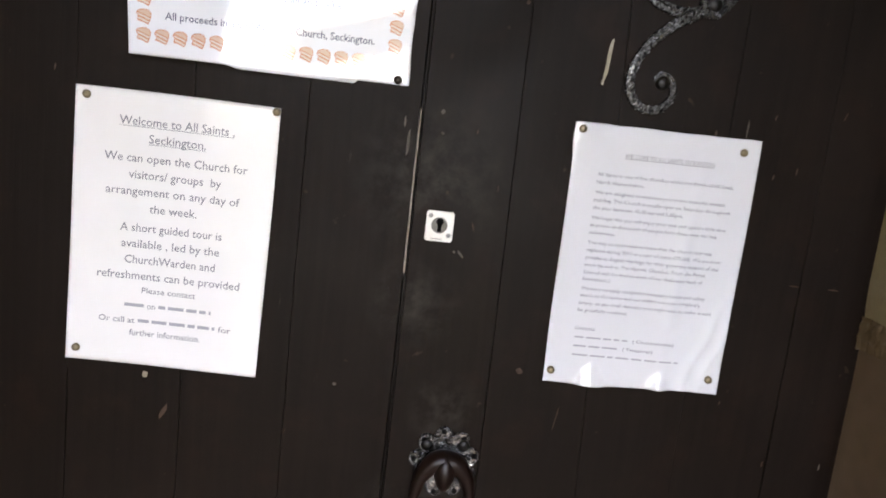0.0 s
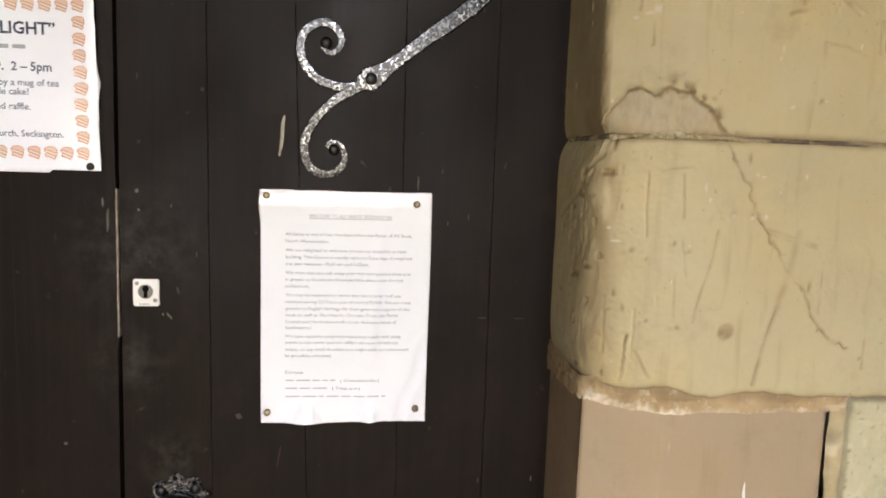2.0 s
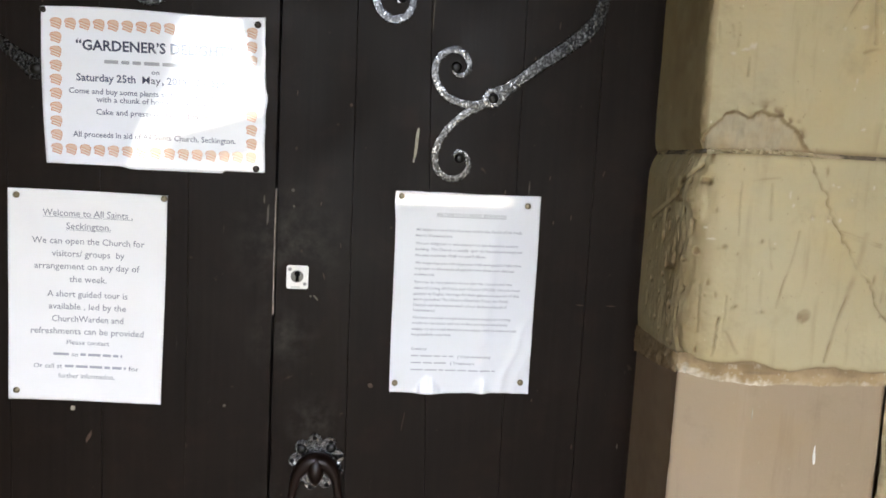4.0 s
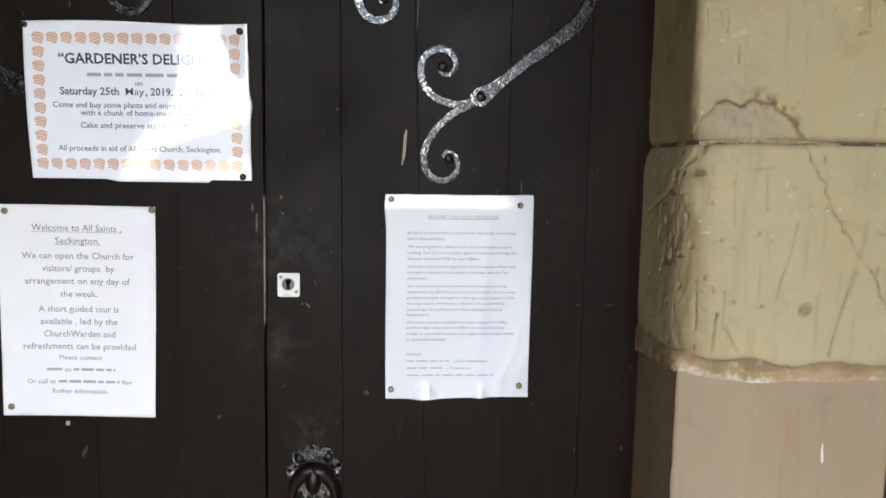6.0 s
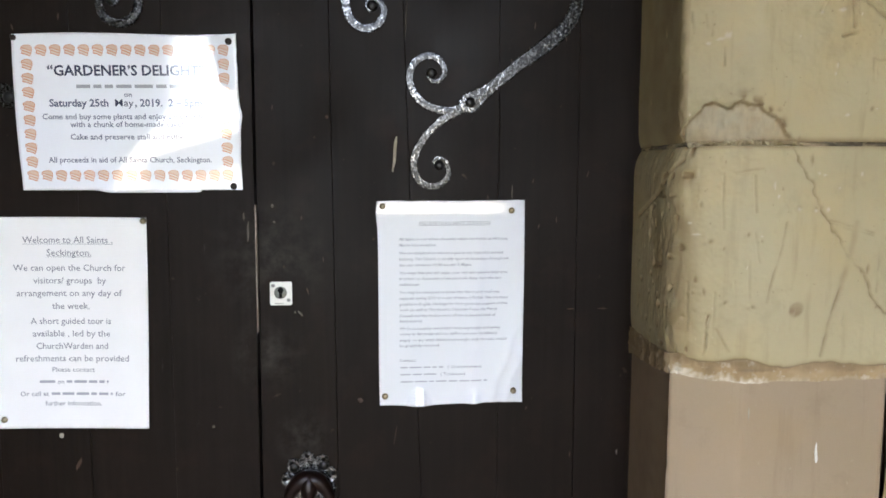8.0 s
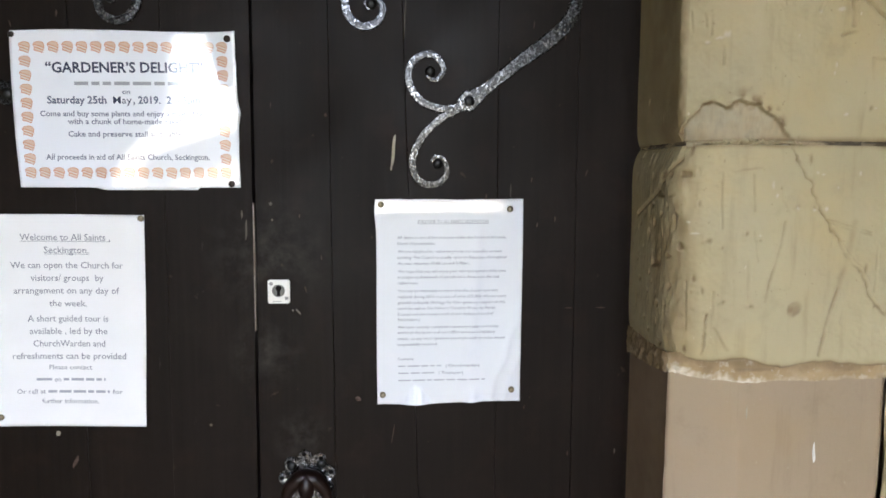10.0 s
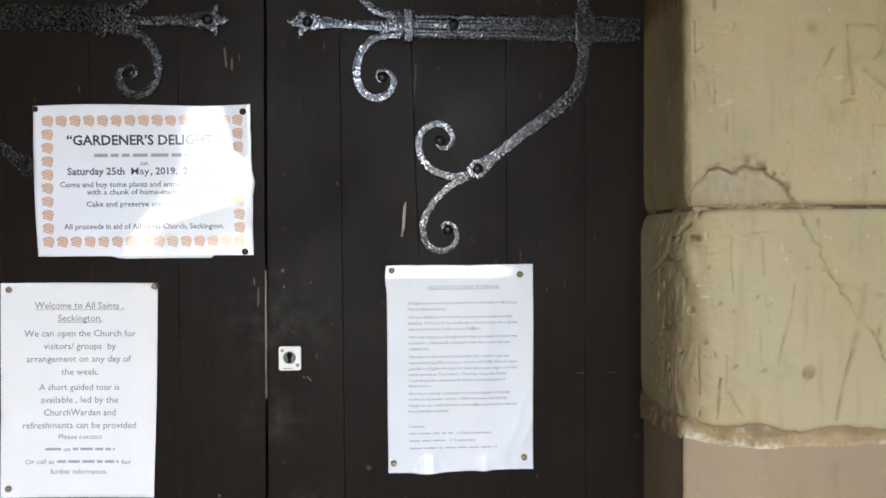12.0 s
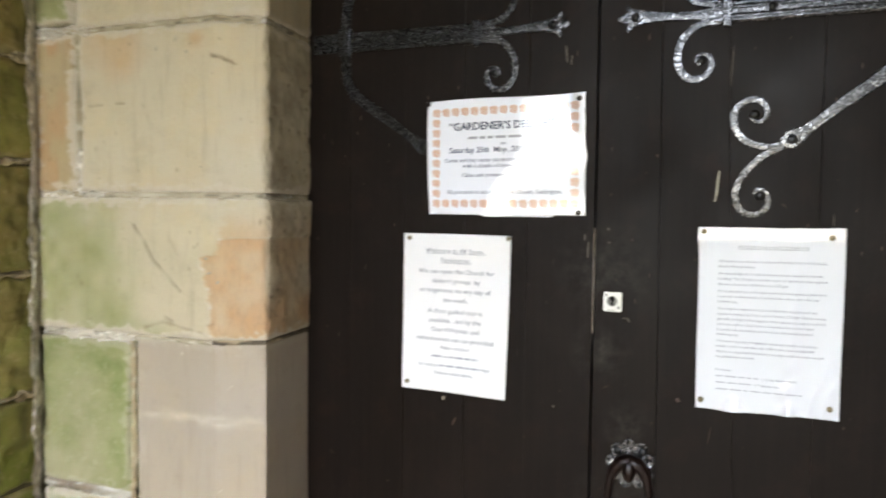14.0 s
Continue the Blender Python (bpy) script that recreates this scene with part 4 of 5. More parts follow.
bm = bmesh.new()
bmesh.ops.create_grid(bm, x_segments=8, y_segments=8, size=400)
ground = part("ground", bm, GRASS)
ground.location.z = -0.11
tagged(ground, "short churchyard grass outside the porch", "ground", kind="structure")


# ---- the double door ----
def door_leaf(name, cuts, label):
    """A leaf of upright planks. cuts: the joints as (x at 1.0 m, x at 1.6 m)."""
    leaf = new(name)
    tagged(leaf, label, "door", kind="structure")
    for k, ((a0, a1), (b0, b1)) in enumerate(zip(cuts, cuts[1:])):
        b = bmesh.new()
        gap = 0.0002
        zz = [0.015 + 2.22 * i / 24 for i in range(25)]
        rows_v = []
        for z in zz:
            f = (z - 1.0) / 0.6
            xl, xr = a0 + (a1 - a0) * f + gap, b0 + (b1 - b0) * f - gap
            warp = 0.0006 * math.sin(3.1 * z + 2.1 * k) + 0.0005 * math.sin(k * 2.7)
            c = 0.0005
            sec = [(xl, 0.035), (xl, c), (xl + 0.3 * c, 0.3 * c), (xl + 1.2 * c, 0), (xr - 1.2 * c, 0), (xr - 0.3 * c, 0.3 * c), (xr, c), (xr, 0.035)]
            rows_v.append([b.verts.new((x, y + warp, z)) for x, y in sec])
        for r0, r1 in zip(rows_v, rows_v[1:]):
            for i in range(7):
                b.faces.new((r0[i], r0[i + 1], r1[i + 1], r1[i]))
        b.faces.new(rows_v[0])
        b.faces.new(rows_v[-1])
        part("plank", b, DOOR, leaf)
    b = box(bmesh.new(), (cuts[0][0] + 0.004, 0.0352, 0.015), (cuts[-1][0] - 0.004, 0.06, 2.235))
    part("backing", b, DOOR, leaf)
    return leaf


door_1 = door_leaf("door_1", [(-0.618, -0.618), (-0.515, -0.515), (-0.397, -0.397), (-0.273, -0.277), (-0.155, -0.155), (-0.0350, -0.0350)],
                   "dark brown painted plank door leaf with iron strap hinge")
door_2 = door_leaf("door_2", [(-0.0308, -0.0308), (0.078, 0.072), (0.197, 0.176), (0.3155, 0.313), (0.432, 0.430), (0.526, 0.526)],
                   "dark brown painted plank door leaf with hinge, lock and ring handle")


part("rebate", box(bmesh.new(), (-0.0305, 0.012, 0.015), (-0.0335, 0.0345, 2.235)), DOOR, door_2)
part("cover_strip", box(bmesh.new(), (-0.07, 0.062, 0.015), (0.01, 0.085, 2.235)), DOOR, door_2)


# ---- wrought iron ----
def spline(pts, per=10):
    """Catmull-Rom through points of any dimension."""
    p = [np.array(q, float) for q in pts]
    p = [2 * p[0] - p[1], *p, 2 * p[-1] - p[-2]]
    out = []
    for a, b, c, d in zip(p, p[1:], p[2:], p[3:]):
        for k in range(per):
            t = k / per
            out.append(0.5 * (2 * b + (c - a) * t + (2 * a - 5 * b + 4 * c - d) * t * t + (3 * b - a - 3 * c + d) * t ** 3))
    return out + [p[-2]]


def ribbon(pts, put, thick=0.005, base=0.0, per=10, wide=1.0):
    """A flat forged bar along (x, z, width) points, its upper edges eased; put maps x, z into the door."""
    b = bmesh.new()
    line = spline(pts, per)
    rows_v = []
    for k, q in enumerate(line):
        t = line[min(k + 1, len(line) - 1)][:2] - line[max(k - 1, 0)][:2]
        t = t / (np.hypot(*t) + 1e-9)
        nrm = np.array((-t[1], t[0]))
        w = wide * q[2] * (1 + 0.05 * math.sin(k * 1.9) + 0.03 * math.sin(k * 0.7 + 1))
        sec = [(-0.5, 0.0), (-0.5, 0.7), (-0.42, 0.97), (0.0, 1.0), (0.42, 0.97), (0.5, 0.7), (0.5, 0.0)]
        row = []
        for u, v in sec:
            x, z = q[:2] + nrm * u * w
            row.append(b.verts.new(put(x, -base - thick * v, z)))
        rows_v.append(row)
    for r0, r1 in zip(rows_v, rows_v[1:]):
        for i in range(6):
            b.faces.new((r0[i], r0[i + 1], r1[i + 1], r1[i]))
    b.faces.new(rows_v[0])
    b.faces.new(rows_v[-1])
    return b


def dome(put, x, z, r, high, base):
    """A rivet head."""
    b = bmesh.new()
    rings, n = [], 14
    for k in range(5):
        a = k / 5 * math.pi / 2
        rings.append([b.verts.new(put(x + r * math.cos(a) * math.cos(q), -base - high * math.sin(a), z + r * math.cos(a) * math.sin(q)))
                      for q in [2 * math.pi * i / n for i in range(n)]])
    tip = b.verts.new(put(x, -base - high, z))
    foot = [b.verts.new(put(x + r * math.cos(q), -base + 0.004, z + r * math.sin(q))) for q in [2 * math.pi * i / n for i in range(n)]]
    rings.insert(0, foot)
    for r0, r1 in zip(rings, rings[1:]):
        for i in range(n):
            b.faces.new((r0[i], r0[(i + 1) % n], r1[(i + 1) % n], r1[i]))
    for i in range(n):
        b.faces.new((rings[-1][i], rings[-1][(i + 1) % n], tip))
    return b


SMALL = [(0.158, 1.664, 0.013), (0.140, 1.664, 0.013), (0.118, 1.6555, 0.0125), (0.1015, 1.636, 0.012), (0.0958, 1.610, 0.0125), (0.1020, 1.5855, 0.012),
         (0.1195, 1.573, 0.012), (0.140, 1.578, 0.011), (0.149, 1.596, 0.010), (0.142, 1.611, 0.007), (0.130, 1.612, 0.006), (0.1255, 1.603, 0.006), (0.131, 1.596, 0.005)]
ARM = [(0.427, 1.662, 0.020), (0.4262, 1.630, 0.0185), (0.4210, 1.603, 0.019), (0.4070, 1.579, 0.0205), (0.378, 1.5535, 0.021), (0.3400, 1.5255, 0.0185),
       (0.305, 1.4975, 0.0165), (0.288, 1.484, 0.020), (0.271, 1.4725, 0.031), (0.257, 1.466, 0.017)]
CURL = [(0.262, 1.466, 0.012), (0.245, 1.461, 0.011), (0.228, 1.4615, 0.0115), (0.206, 1.469, 0.0115), (0.190, 1.486, 0.011), (0.1845, 1.506, 0.011), (0.191, 1.526, 0.011),
        (0.209, 1.5365, 0.011), (0.226, 1.532, 0.010), (0.234, 1.517, 0.009), (0.229, 1.504, 0.007), (0.218, 1.501, 0.006), (0.211, 1.508, 0.005)]
TAIL = [(0.264, 1.466, 0.013), (0.248, 1.4575, 0.013), (0.2265, 1.4435, 0.0115), (0.203, 1.4185, 0.011), (0.1908, 1.390, 0.011), (0.1955, 1.3645, 0.0105),
        (0.2115, 1.3535, 0.010), (0.230, 1.3565, 0.0095), (0.2405, 1.3725, 0.0085), (0.235, 1.389, 0.007), (0.224, 1.393, 0.006), (0.218, 1.386, 0.005)]


def strap_hinge(leaf, mirrored):
    def low(x, y, z):
        return (-0.086 - x if mirrored else x, y, z)

    def high(x, y, z):
        return low(x, y, 3.357 - z)

    # the left-hand arm swings a little wider than the other
    arm = [(x + (0.0135 * min(1, max(0, (z - 1.48) / 0.1)) if mirrored else 0), z, w) for x, z, w in ARM]

    # strap with three raised beads
    b = bmesh.new()
    rows_v = []
    sec = [(-0.5, 0.0), (-0.5, 0.7), (-0.40, 1.0), (-0.30, 1.0), (-0.24, 0.55), (-0.17, 0.55), (-0.1, 1.0), (0.1, 1.0), (0.17, 0.55), (0.24, 0.55),
           (0.30, 1.0), (0.40, 1.0), (0.5, 0.7), (0.5, 0.0)]
    for k in range(61):
        f = k / 60
        x = 0.150 + (0.512 - 0.150) * f
        w, zc = 0.0350 + 0.0025 * f, 1.6775 + 0.001 * f
        rows_v.append([b.verts.new(low(x, -0.006 * v, zc + w * u + 0.0004 * math.sin(k * 1.3 + u * 9))) for u, v in sec])
    for r0, r1 in zip(rows_v, rows_v[1:]):
        for i in range(len(sec) - 1):
            b.faces.new((r0[i], r0[i + 1], r1[i + 1], r1[i]))
    b.faces.new(rows_v[0])
    b.faces.new(rows_v[-1])
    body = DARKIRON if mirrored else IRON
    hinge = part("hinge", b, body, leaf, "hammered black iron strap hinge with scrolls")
    tip = part("spear_tip", ribbon([(0.165, 1.677, 0.026), (0.148, 1.677, 0.024), (0.128, 1.676, 0.017), (0.10, 1.677, 0.014), (0.07, 1.6785, 0.016), (0.045, 1.6795, 0.021), (0.028, 1.680, 0.026), (0.017, 1.680, 0.018), (0.008, 1.680, 0.016), (-0.002, 1.6805, 0.003)], low, 0.005), IRON, hinge)
    part("barb", ribbon([(0.026, 1.684, 0.018), (0.019, 1.692, 0.012), (0.013, 1.702, 0.002)], low, 0.0048, per=5), IRON, hinge)
    part("barb", ribbon([(0.026, 1.676, 0.018), (0.019, 1.668, 0.012), (0.0135, 1.657, 0.002)], low, 0.0048, per=5), IRON, hinge)
    ca, cb = low(0.163, 0, 0)[0], low(0.178, 0, 0)[0]
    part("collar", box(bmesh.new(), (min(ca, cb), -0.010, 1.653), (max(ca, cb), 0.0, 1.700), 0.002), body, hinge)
    ca, cb = (low(x + (0.0135 if mirrored else 0), 0, 0)[0] for x in (0.414, 0.440))
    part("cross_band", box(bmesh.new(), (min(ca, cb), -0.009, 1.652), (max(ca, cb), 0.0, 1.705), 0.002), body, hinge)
    for put in (low, high):
        part("scroll", ribbon(SMALL, put, 0.005), IRON, hinge)
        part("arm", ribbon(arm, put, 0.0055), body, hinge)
        part("scroll", ribbon(CURL, put, 0.005), IRON, hinge)
        part("scroll", ribbon(TAIL, put, 0.0047), IRON, hinge)
        for x, z, r in ((0.1325, 1.6035, 0.0075), (0.271, 1.4720, 0.0085), (0.2155, 1.5125, 0.0075), (0.2270, 1.3835, 0.0072)):
            smooth(part("rivet", dome(put, x, z, r, 0.0036, 0.004), RIVET, hinge))
    along = ((0.176, 1.687), (0.246, 1.675), (0.343, 1.676), (0.441, 1.678)) if mirrored else ((0.236, 1.680), (0.421, 1.681), (0.498, 1.679))
    for x, z in ((0.027, 1.680), *along):
        smooth(part("rivet", dome(low, x, z, 0.0078, 0.0045, 0.0055), RIVET, hinge))
    return hinge


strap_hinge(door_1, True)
strap_hinge(door_2, False)


def straight(x, y, z):
    return (x, y, z)


# ring handle on its pierced plate
def handle_plate():
    b = bmesh.new()
    n, cx, cz = 120, 0.037, 0.920
    layers = []
    for y, shrink in ((0.0, 0.0), (-0.002, 0.0), (-0.0035, 0.0015), (-0.003, 0.014)):
        ring = []
        for k in range(n):
            a = 2 * math.pi * k / n
            lobe = 0.0095 * abs(math.sin(4.5 * a + 0.3)) ** 0.8
            r = 0.0325 + lobe - shrink
            ring.append(b.verts.new((cx + r * math.cos(a), y + (0.0006 * math.sin(11 * a) if y < -0.0025 else 0), cz + 1.06 * r * math.sin(a))))
        layers.append(ring)
    for r0, r1 in zip(layers, layers[1:]):
        for k in range(n):
            b.faces.new((r0[k], r0[(k + 1) % n], r1[(k + 1) % n], r1[k]))
    b.faces.new(layers[-1])
    return b


handle = part("ring_handle", handle_plate(), PLATEIRON, door_2, "dark iron ring handle on a lobed pierced plate")
for x, z in ((0.0145, 0.9405), (0.0575, 0.9425)):
    smooth(part("rivet", dome(straight, x, z, 0.0075, 0.004, 0.003), RIVET, handle))
for k in range(9):
    a = 0.2824 + 2 * math.pi * k / 9
    x, z = 0.037 + 0.0365 * math.cos(a), 0.920 + 0.0385 * math.sin(a)
    smooth(part("piercing", dome(straight, x, z, 0.0032, 0.0003, 0.0044), DARKHOLE, handle))


def tube(pts, radius, closed=False, per=12, sides=10):
    b = bmesh.new()
    line = spline([*pts, pts[0], pts[1]], per) if closed else spline(pts, per)
    if closed:
        line = line[: len(pts) * per]
    n, rings = len(line), []
    for k, q in enumerate(line):
        t = Vector(line[(k + 1) % n if closed else min(k + 1, n - 1)][:3]) - Vector(line[k - 1 if closed or k else 0][:3])
        t.normalize()
        u = t.cross(Vector((0, 1, 0.02))).normalized()
        w = t.cross(u)
        r = float(q[3]) if len(q) > 3 else radius
        rings.append([b.verts.new(Vector(q[:3]) + r * (math.cos(a) * u + math.sin(a) * w)) for a in [2 * math.pi * i / sides for i in range(sides)]])
    for k in range(n if closed else n - 1):
        r0, r1 = rings[k], rings[(k + 1) % n]
        for i in range(sides):
            b.faces.new((r0[i], r0[(i + 1) % sides], r1[(i + 1) % sides], r1[i]))
    if not closed:
        b.faces.new(rings[0])
        b.faces.new(rings[-1])
    return b


half = [(0.0, -0.014, 0.9275, 0.0135), (0.0135, -0.015, 0.9235, 0.0125), (0.0265, -0.017, 0.9085, 0.0090), (0.0325, -0.019, 0.885, 0.0062), (0.0375, -0.020, 0.850, 0.0055), (0.041, -0.021, 0.825, 0.0055),
        (0.038, -0.021, 0.800, 0.006), (0.021, -0.021, 0.779, 0.007), (0.0, -0.021, 0.772, 0.0075)]
ring_pts = [(0.037 + x, y, z, r) for x, y, z, r in half] + [(0.037 - x, y, z, r) for x, y, z, r in half[-2:0:-1]]
smooth(part("ring", tube(ring_pts, 0.006, True), RING, handle, "worn dark iron drop ring"))
smooth(part("boss", tube([(0.037, -0.004, 0.934, 0.006), (0.037, -0.014, 0.928, 0.0125), (0.037, -0.020, 0.915, 0.0125), (0.037, -0.021, 0.903, 0.0095), (0.037, -0.020, 0.894, 0.004)], 0.01, False, 6, 16), RING, handle))

# cylinder lock
b = box(bmesh.new(), (-0.0155, -0.0035, 1.1825), (0.0155, 0.0, 1.2165))
up = [e for e in b.edges if abs(e.verts[0].co.y - e.verts[1].co.y) > 0.002]
bmesh.ops.bevel(b, geom=up, offset=0.0016, segments=3, affect="EDGES")
front = [e for e in b.edges if e.verts[0].co.y < -0.003 and e.verts[1].co.y < -0.003 and len(e.link_faces) == 2 and any(abs(f.normal.y) < 0.5 for f in e.link_faces)]
bmesh.ops.bevel(b, geom=front, offset=0.0007, segments=2, affect="EDGES")
lock = part("lock", b, STEEL, door_2, "pale metal lock plate with a keyhole")
smooth(part("cylinder", dome(straight, -0.0005, 1.2008, 0.0092, 0.0012, 0.0036), CYLINDER, lock))
b = box(bmesh.new(), (-0.0024, -0.0057, 1.1935), (0.0020, -0.0040, 1.2035), 0.0006)
part("keyhole", b, DARKHOLE, lock)
smooth(part("keyhole", dome(straight, -0.0002, 1.2045, 0.0042, 0.0008, 0.0049), DARKHOLE, lock))
for x, z in ((-0.0108, 1.2110), (0.0108, 1.1900)):
    smooth(part("screw", dome(straight, x, z, 0.0027, 0.0007, 0.0034), SCREW, lock))
part("stamped_mark", box(bmesh.new(), (-0.009, -0.0039, 1.1848), (0.004, -0.0034, 1.1856)), CYLINDER, lock)

# wear on the leaves
part("worn_edge", box(bmesh.new(), (-0.0349, -0.0006, 1.142), (-0.0334, 0.01, 1.326), 0.0003), WORNEDGE, door_1, "bare pale strip along the meeting edge")
for leaf, x, z, w, h, lean, mat in (
    (door_2, 0.1635, 1.401, 0.005, 0.047, 0.10, CHIP), (door_2, 0.1605, 1.3765, 0.003, 0.006, 0, CHIP), (door_2, 0.3335, 1.345, 0.0018, 0.022, 0, DULLCHIP),
    (door_2, 0.1795, 1.585, 0.0018, 0.06, 0.03, DULLCHIP), (door_2, 0.181, 1.61, 0.0014, 0.03, 0, DULLCHIP), (door_1, -0.089, 1.628, 0.004, 0.030, -0.1, DULLCHIP), (door_1, -0.08, 1.618, 0.003, 0.018, 0, DULLCHIP),
    (door_1, -0.0445, 1.288, 0.003, 0.03, 0.05, DULLCHIP), (door_1, -0.05, 1.31, 0.002, 0.014, 0, DULLCHIP), (door_2, -0.01, 1.325, 0.004, 0.006, 0, DULLCHIP), (door_2, -0.008, 1.302, 0.003, 0.004, 0, DULLCHIP),
    (door_2, 0.027, 1.170, 0.0035, 0.009, -0.7, DULLCHIP), (door_2, 0.0195, 1.172, 0.003, 0.004, 0, DULLCHIP), (door_2, 0.112, 1.0395, 0.008, 0.008, 0, KNOT), (door_1, -0.312, 0.9975, 0.007, 0.007, 0, CHIP),
    (door_2, 0.50, 0.95, 0.002, 0.010, 0, DULLCHIP), (door_2, 0.424, 1.172, 0.012, 0.002, 0, KNOT), (door_2, 0.472, 1.172, 0.014, 0.002, 0, KNOT), (door_1, -0.10, 1.005, 0.005, 0.004, 0, DULLCHIP),
    (door_2, 0.163, 0.985, 0.0016, 0.03, 0.15, KNOT), (door_2, 0.068, 1.45, 0.004, 0.006, 0, KNOT), (door_1, -0.29, 0.955, 0.005, 0.02, 0.4, KNOT), (door_2, 0.05, 1.648, 0.003, 0.012, 0.1, KNOT),
):
    part("paint_chip", lens(x, z, w, h, lean, -0.0012), mat, leaf)
for k in range(46):
    x, z = random.uniform(-0.59, 0.5), random.uniform(0.85, 1.75)
    if abs(x + 0.033) < 0.01:
        continue
    part("paint_chip", lens(x, z, random.uniform(0.0012, 0.0028), random.uniform(0.003, 0.012), random.uniform(-0.3, 0.3), -0.0011), KNOT, door_1 if x < -0.033 else door_2)


# ---- laminated notices ----
class Sheet:
    """A laminated sheet hung on the door: corners as (x, z), tl tr br bl, with its own waves and ragged edges."""

    def __init__(self, name, corners, wave, bulge, label, paper, nu=70, nv=70):
        self.c, self.wave, self.bulge = [np.array(q) for q in corners], wave, bulge
        self.thing = new(name)
        tagged(self.thing, label, "notice", "notices pinned to the church door")
        U, V = np.meshgrid(np.linspace(0, 1, nu), np.linspace(0, 1, nv))
        X, Y, Z = self.at(U, V)
        b = part("sheet", grid_mesh("sheet", X, Y, Z), paper, self.thing)
        so = b.modifiers.new("thickness", "SOLIDIFY")
        so.thickness, so.offset = 0.0005, 0

    def at(self, U, V, lift=0.0):
        tl, tr, br, bl = self.c
        du, dv = self.bulge(U, V)
        A = (tl[0] * (1 - U) + tr[0] * U) * (1 - V) + (bl[0] * (1 - U) + br[0] * U) * V + du
        B = (tl[1] * (1 - U) + tr[1] * U) * (1 - V) + (bl[1] * (1 - U) + br[1] * U) * V + dv
        return A, -self.wave(U, V) - lift, B

    def lay(self, name, verts, faces, material, label="", lift=0.0010):
        """Puts flat print (u, v in 0..1) on to the sheet."""
        U, V = np.array([q[0] for q in verts]), np.array([q[1] for q in verts])
        X, Y, Z = self.at(U, V, lift)
        mesh = bpy.data.meshes.new(name)
        mesh.from_pydata(np.stack([X, Y, Z], -1).tolist(), [], faces)
        mesh.validate()
        return part(name, mesh, material, self.thing, label)

    def size(self):
        return self.c[1][0] - self.c[0][0], self.c[0][1] - self.c[3][1]

    def bar(self, u0, u1, v, thick, material, name="print_bar"):
        n = 24
        vs = [(u0 + (u1 - u0) * k / n, v + s * thick / 2) for k in range(n + 1) for s in (-1, 1)]
        self.lay(name, vs, [(2 * k, 2 * k + 1, 2 * k + 3, 2 * k + 2) for k in range(n)], material)

    def bars(self, u0, u1, v, thick, material):
        """Unreadable words: a row of short bars."""
        u = u0
        while u < u1 - 0.01:
            w = min(random.uniform(0.03, 0.09), u1 - u)
            self.bar(u, u + w, v, thick, material)
            u += w + 0.014

    def letter(self, text, u0, u1, v, cap, material, bold=0.0, under=False):
        """A line of print from u0 to u1 with its middle at v; cap: height of capitals in metres."""
        w, hgt = self.size()
        cu = bpy.data.curves.new("print", "FONT")
        cu.body, cu.size, cu.resolution_u, cu.fill_mode, cu.offset = text, 1.0, 2, "FRONT", bold
        ob = bpy.data.objects.new("print", cu)
        scene.collection.objects.link(ob)
        bpy.context.view_layer.update()
        mesh = ob.to_mesh()
        P = [(q.co.x, q.co.y) for q in mesh.vertices]
        F = [list(q.vertices) for q in mesh.polygons]
        ob.to_mesh_clear()
        bpy.data.objects.remove(ob)
        xs = [q[0] for q in P]
        a, k = min(xs), (u1 - u0) / (max(xs) - min(xs))
        s = cap / 0.72 / hgt
        self.lay("text_line", [(u0 + (x - a) * k, v - (y - 0.34) * s) for x, y in P], F, material)
        if under:
            self.bar(u0, u1, v + 0.62 * cap / hgt, 0.0006 / hgt, material, "underline")


def pin(x, y, z, r, material):
    ob = smooth(part("drawing_pin", dome(straight, x, z, r, 0.0028, -y), material))
    return tagged(ob, "round metal drawing pin holding a laminated notice" if material is BRASS else "dark drawing pin holding a laminated notice", "drawing pin", "drawing pins in the notices")


# the plant sale poster, which hangs over the end of the hinge scroll
def wave_sale(U, V):
    y = 0.0036 + 0.0052 * np.clip((1 - U) / 0.82, 0, 1)
    y = y + 0.0014 * np.sin(math.pi * U) + 0.0005 * np.exp(-((U - 0.97) / 0.1) ** 2 - ((V - 0.5) / 0.2) ** 2) + 0.0022 * V
    step = np.clip((U - 0.32) / 0.32, 0, 1)
    y = y + 0.0034 * V ** 3 * (1 - step * step * (3 - 2 * step))
    high = np.clip((U - 0.84 - 0.18 * V) / 0.15, 0, 1.2) ** 1.7 * np.clip((0.46 - V) / 0.14, 0, 1)
    low = np.clip((U - 0.54) / 0.08, 0, 1) * np.clip((V - 0.80 + 0.42 * (U - 0.58)) / 0.12, 0, 1.6)
    return y + 0.0003 * np.sin(9 * V + 2 * U + 1) + 0.0042 * high - 0.0022 * low


def bulge_sale(U, V):
    du = -0.003 * np.sin(math.pi * V) * np.exp(-U / 0.08) + 0.0035 * np.exp(-((V - 0.52) / 0.08) ** 2) * np.exp(-(1 - U) / 0.05)
    du = du + 0.0008 * lattice(V * 0.2, V * 0, 0.012, 5) * np.exp(-(1 - U) / 0.04)
    dv = 0.0015 * np.sin(6 * U) * np.exp(-V / 0.05) - 0.0035 * (1 / (1 + np.exp(-(U - 0.36) / 0.01))) * np.exp(-(1 - V) / 0.02) * (U < 0.8)
    return du, dv


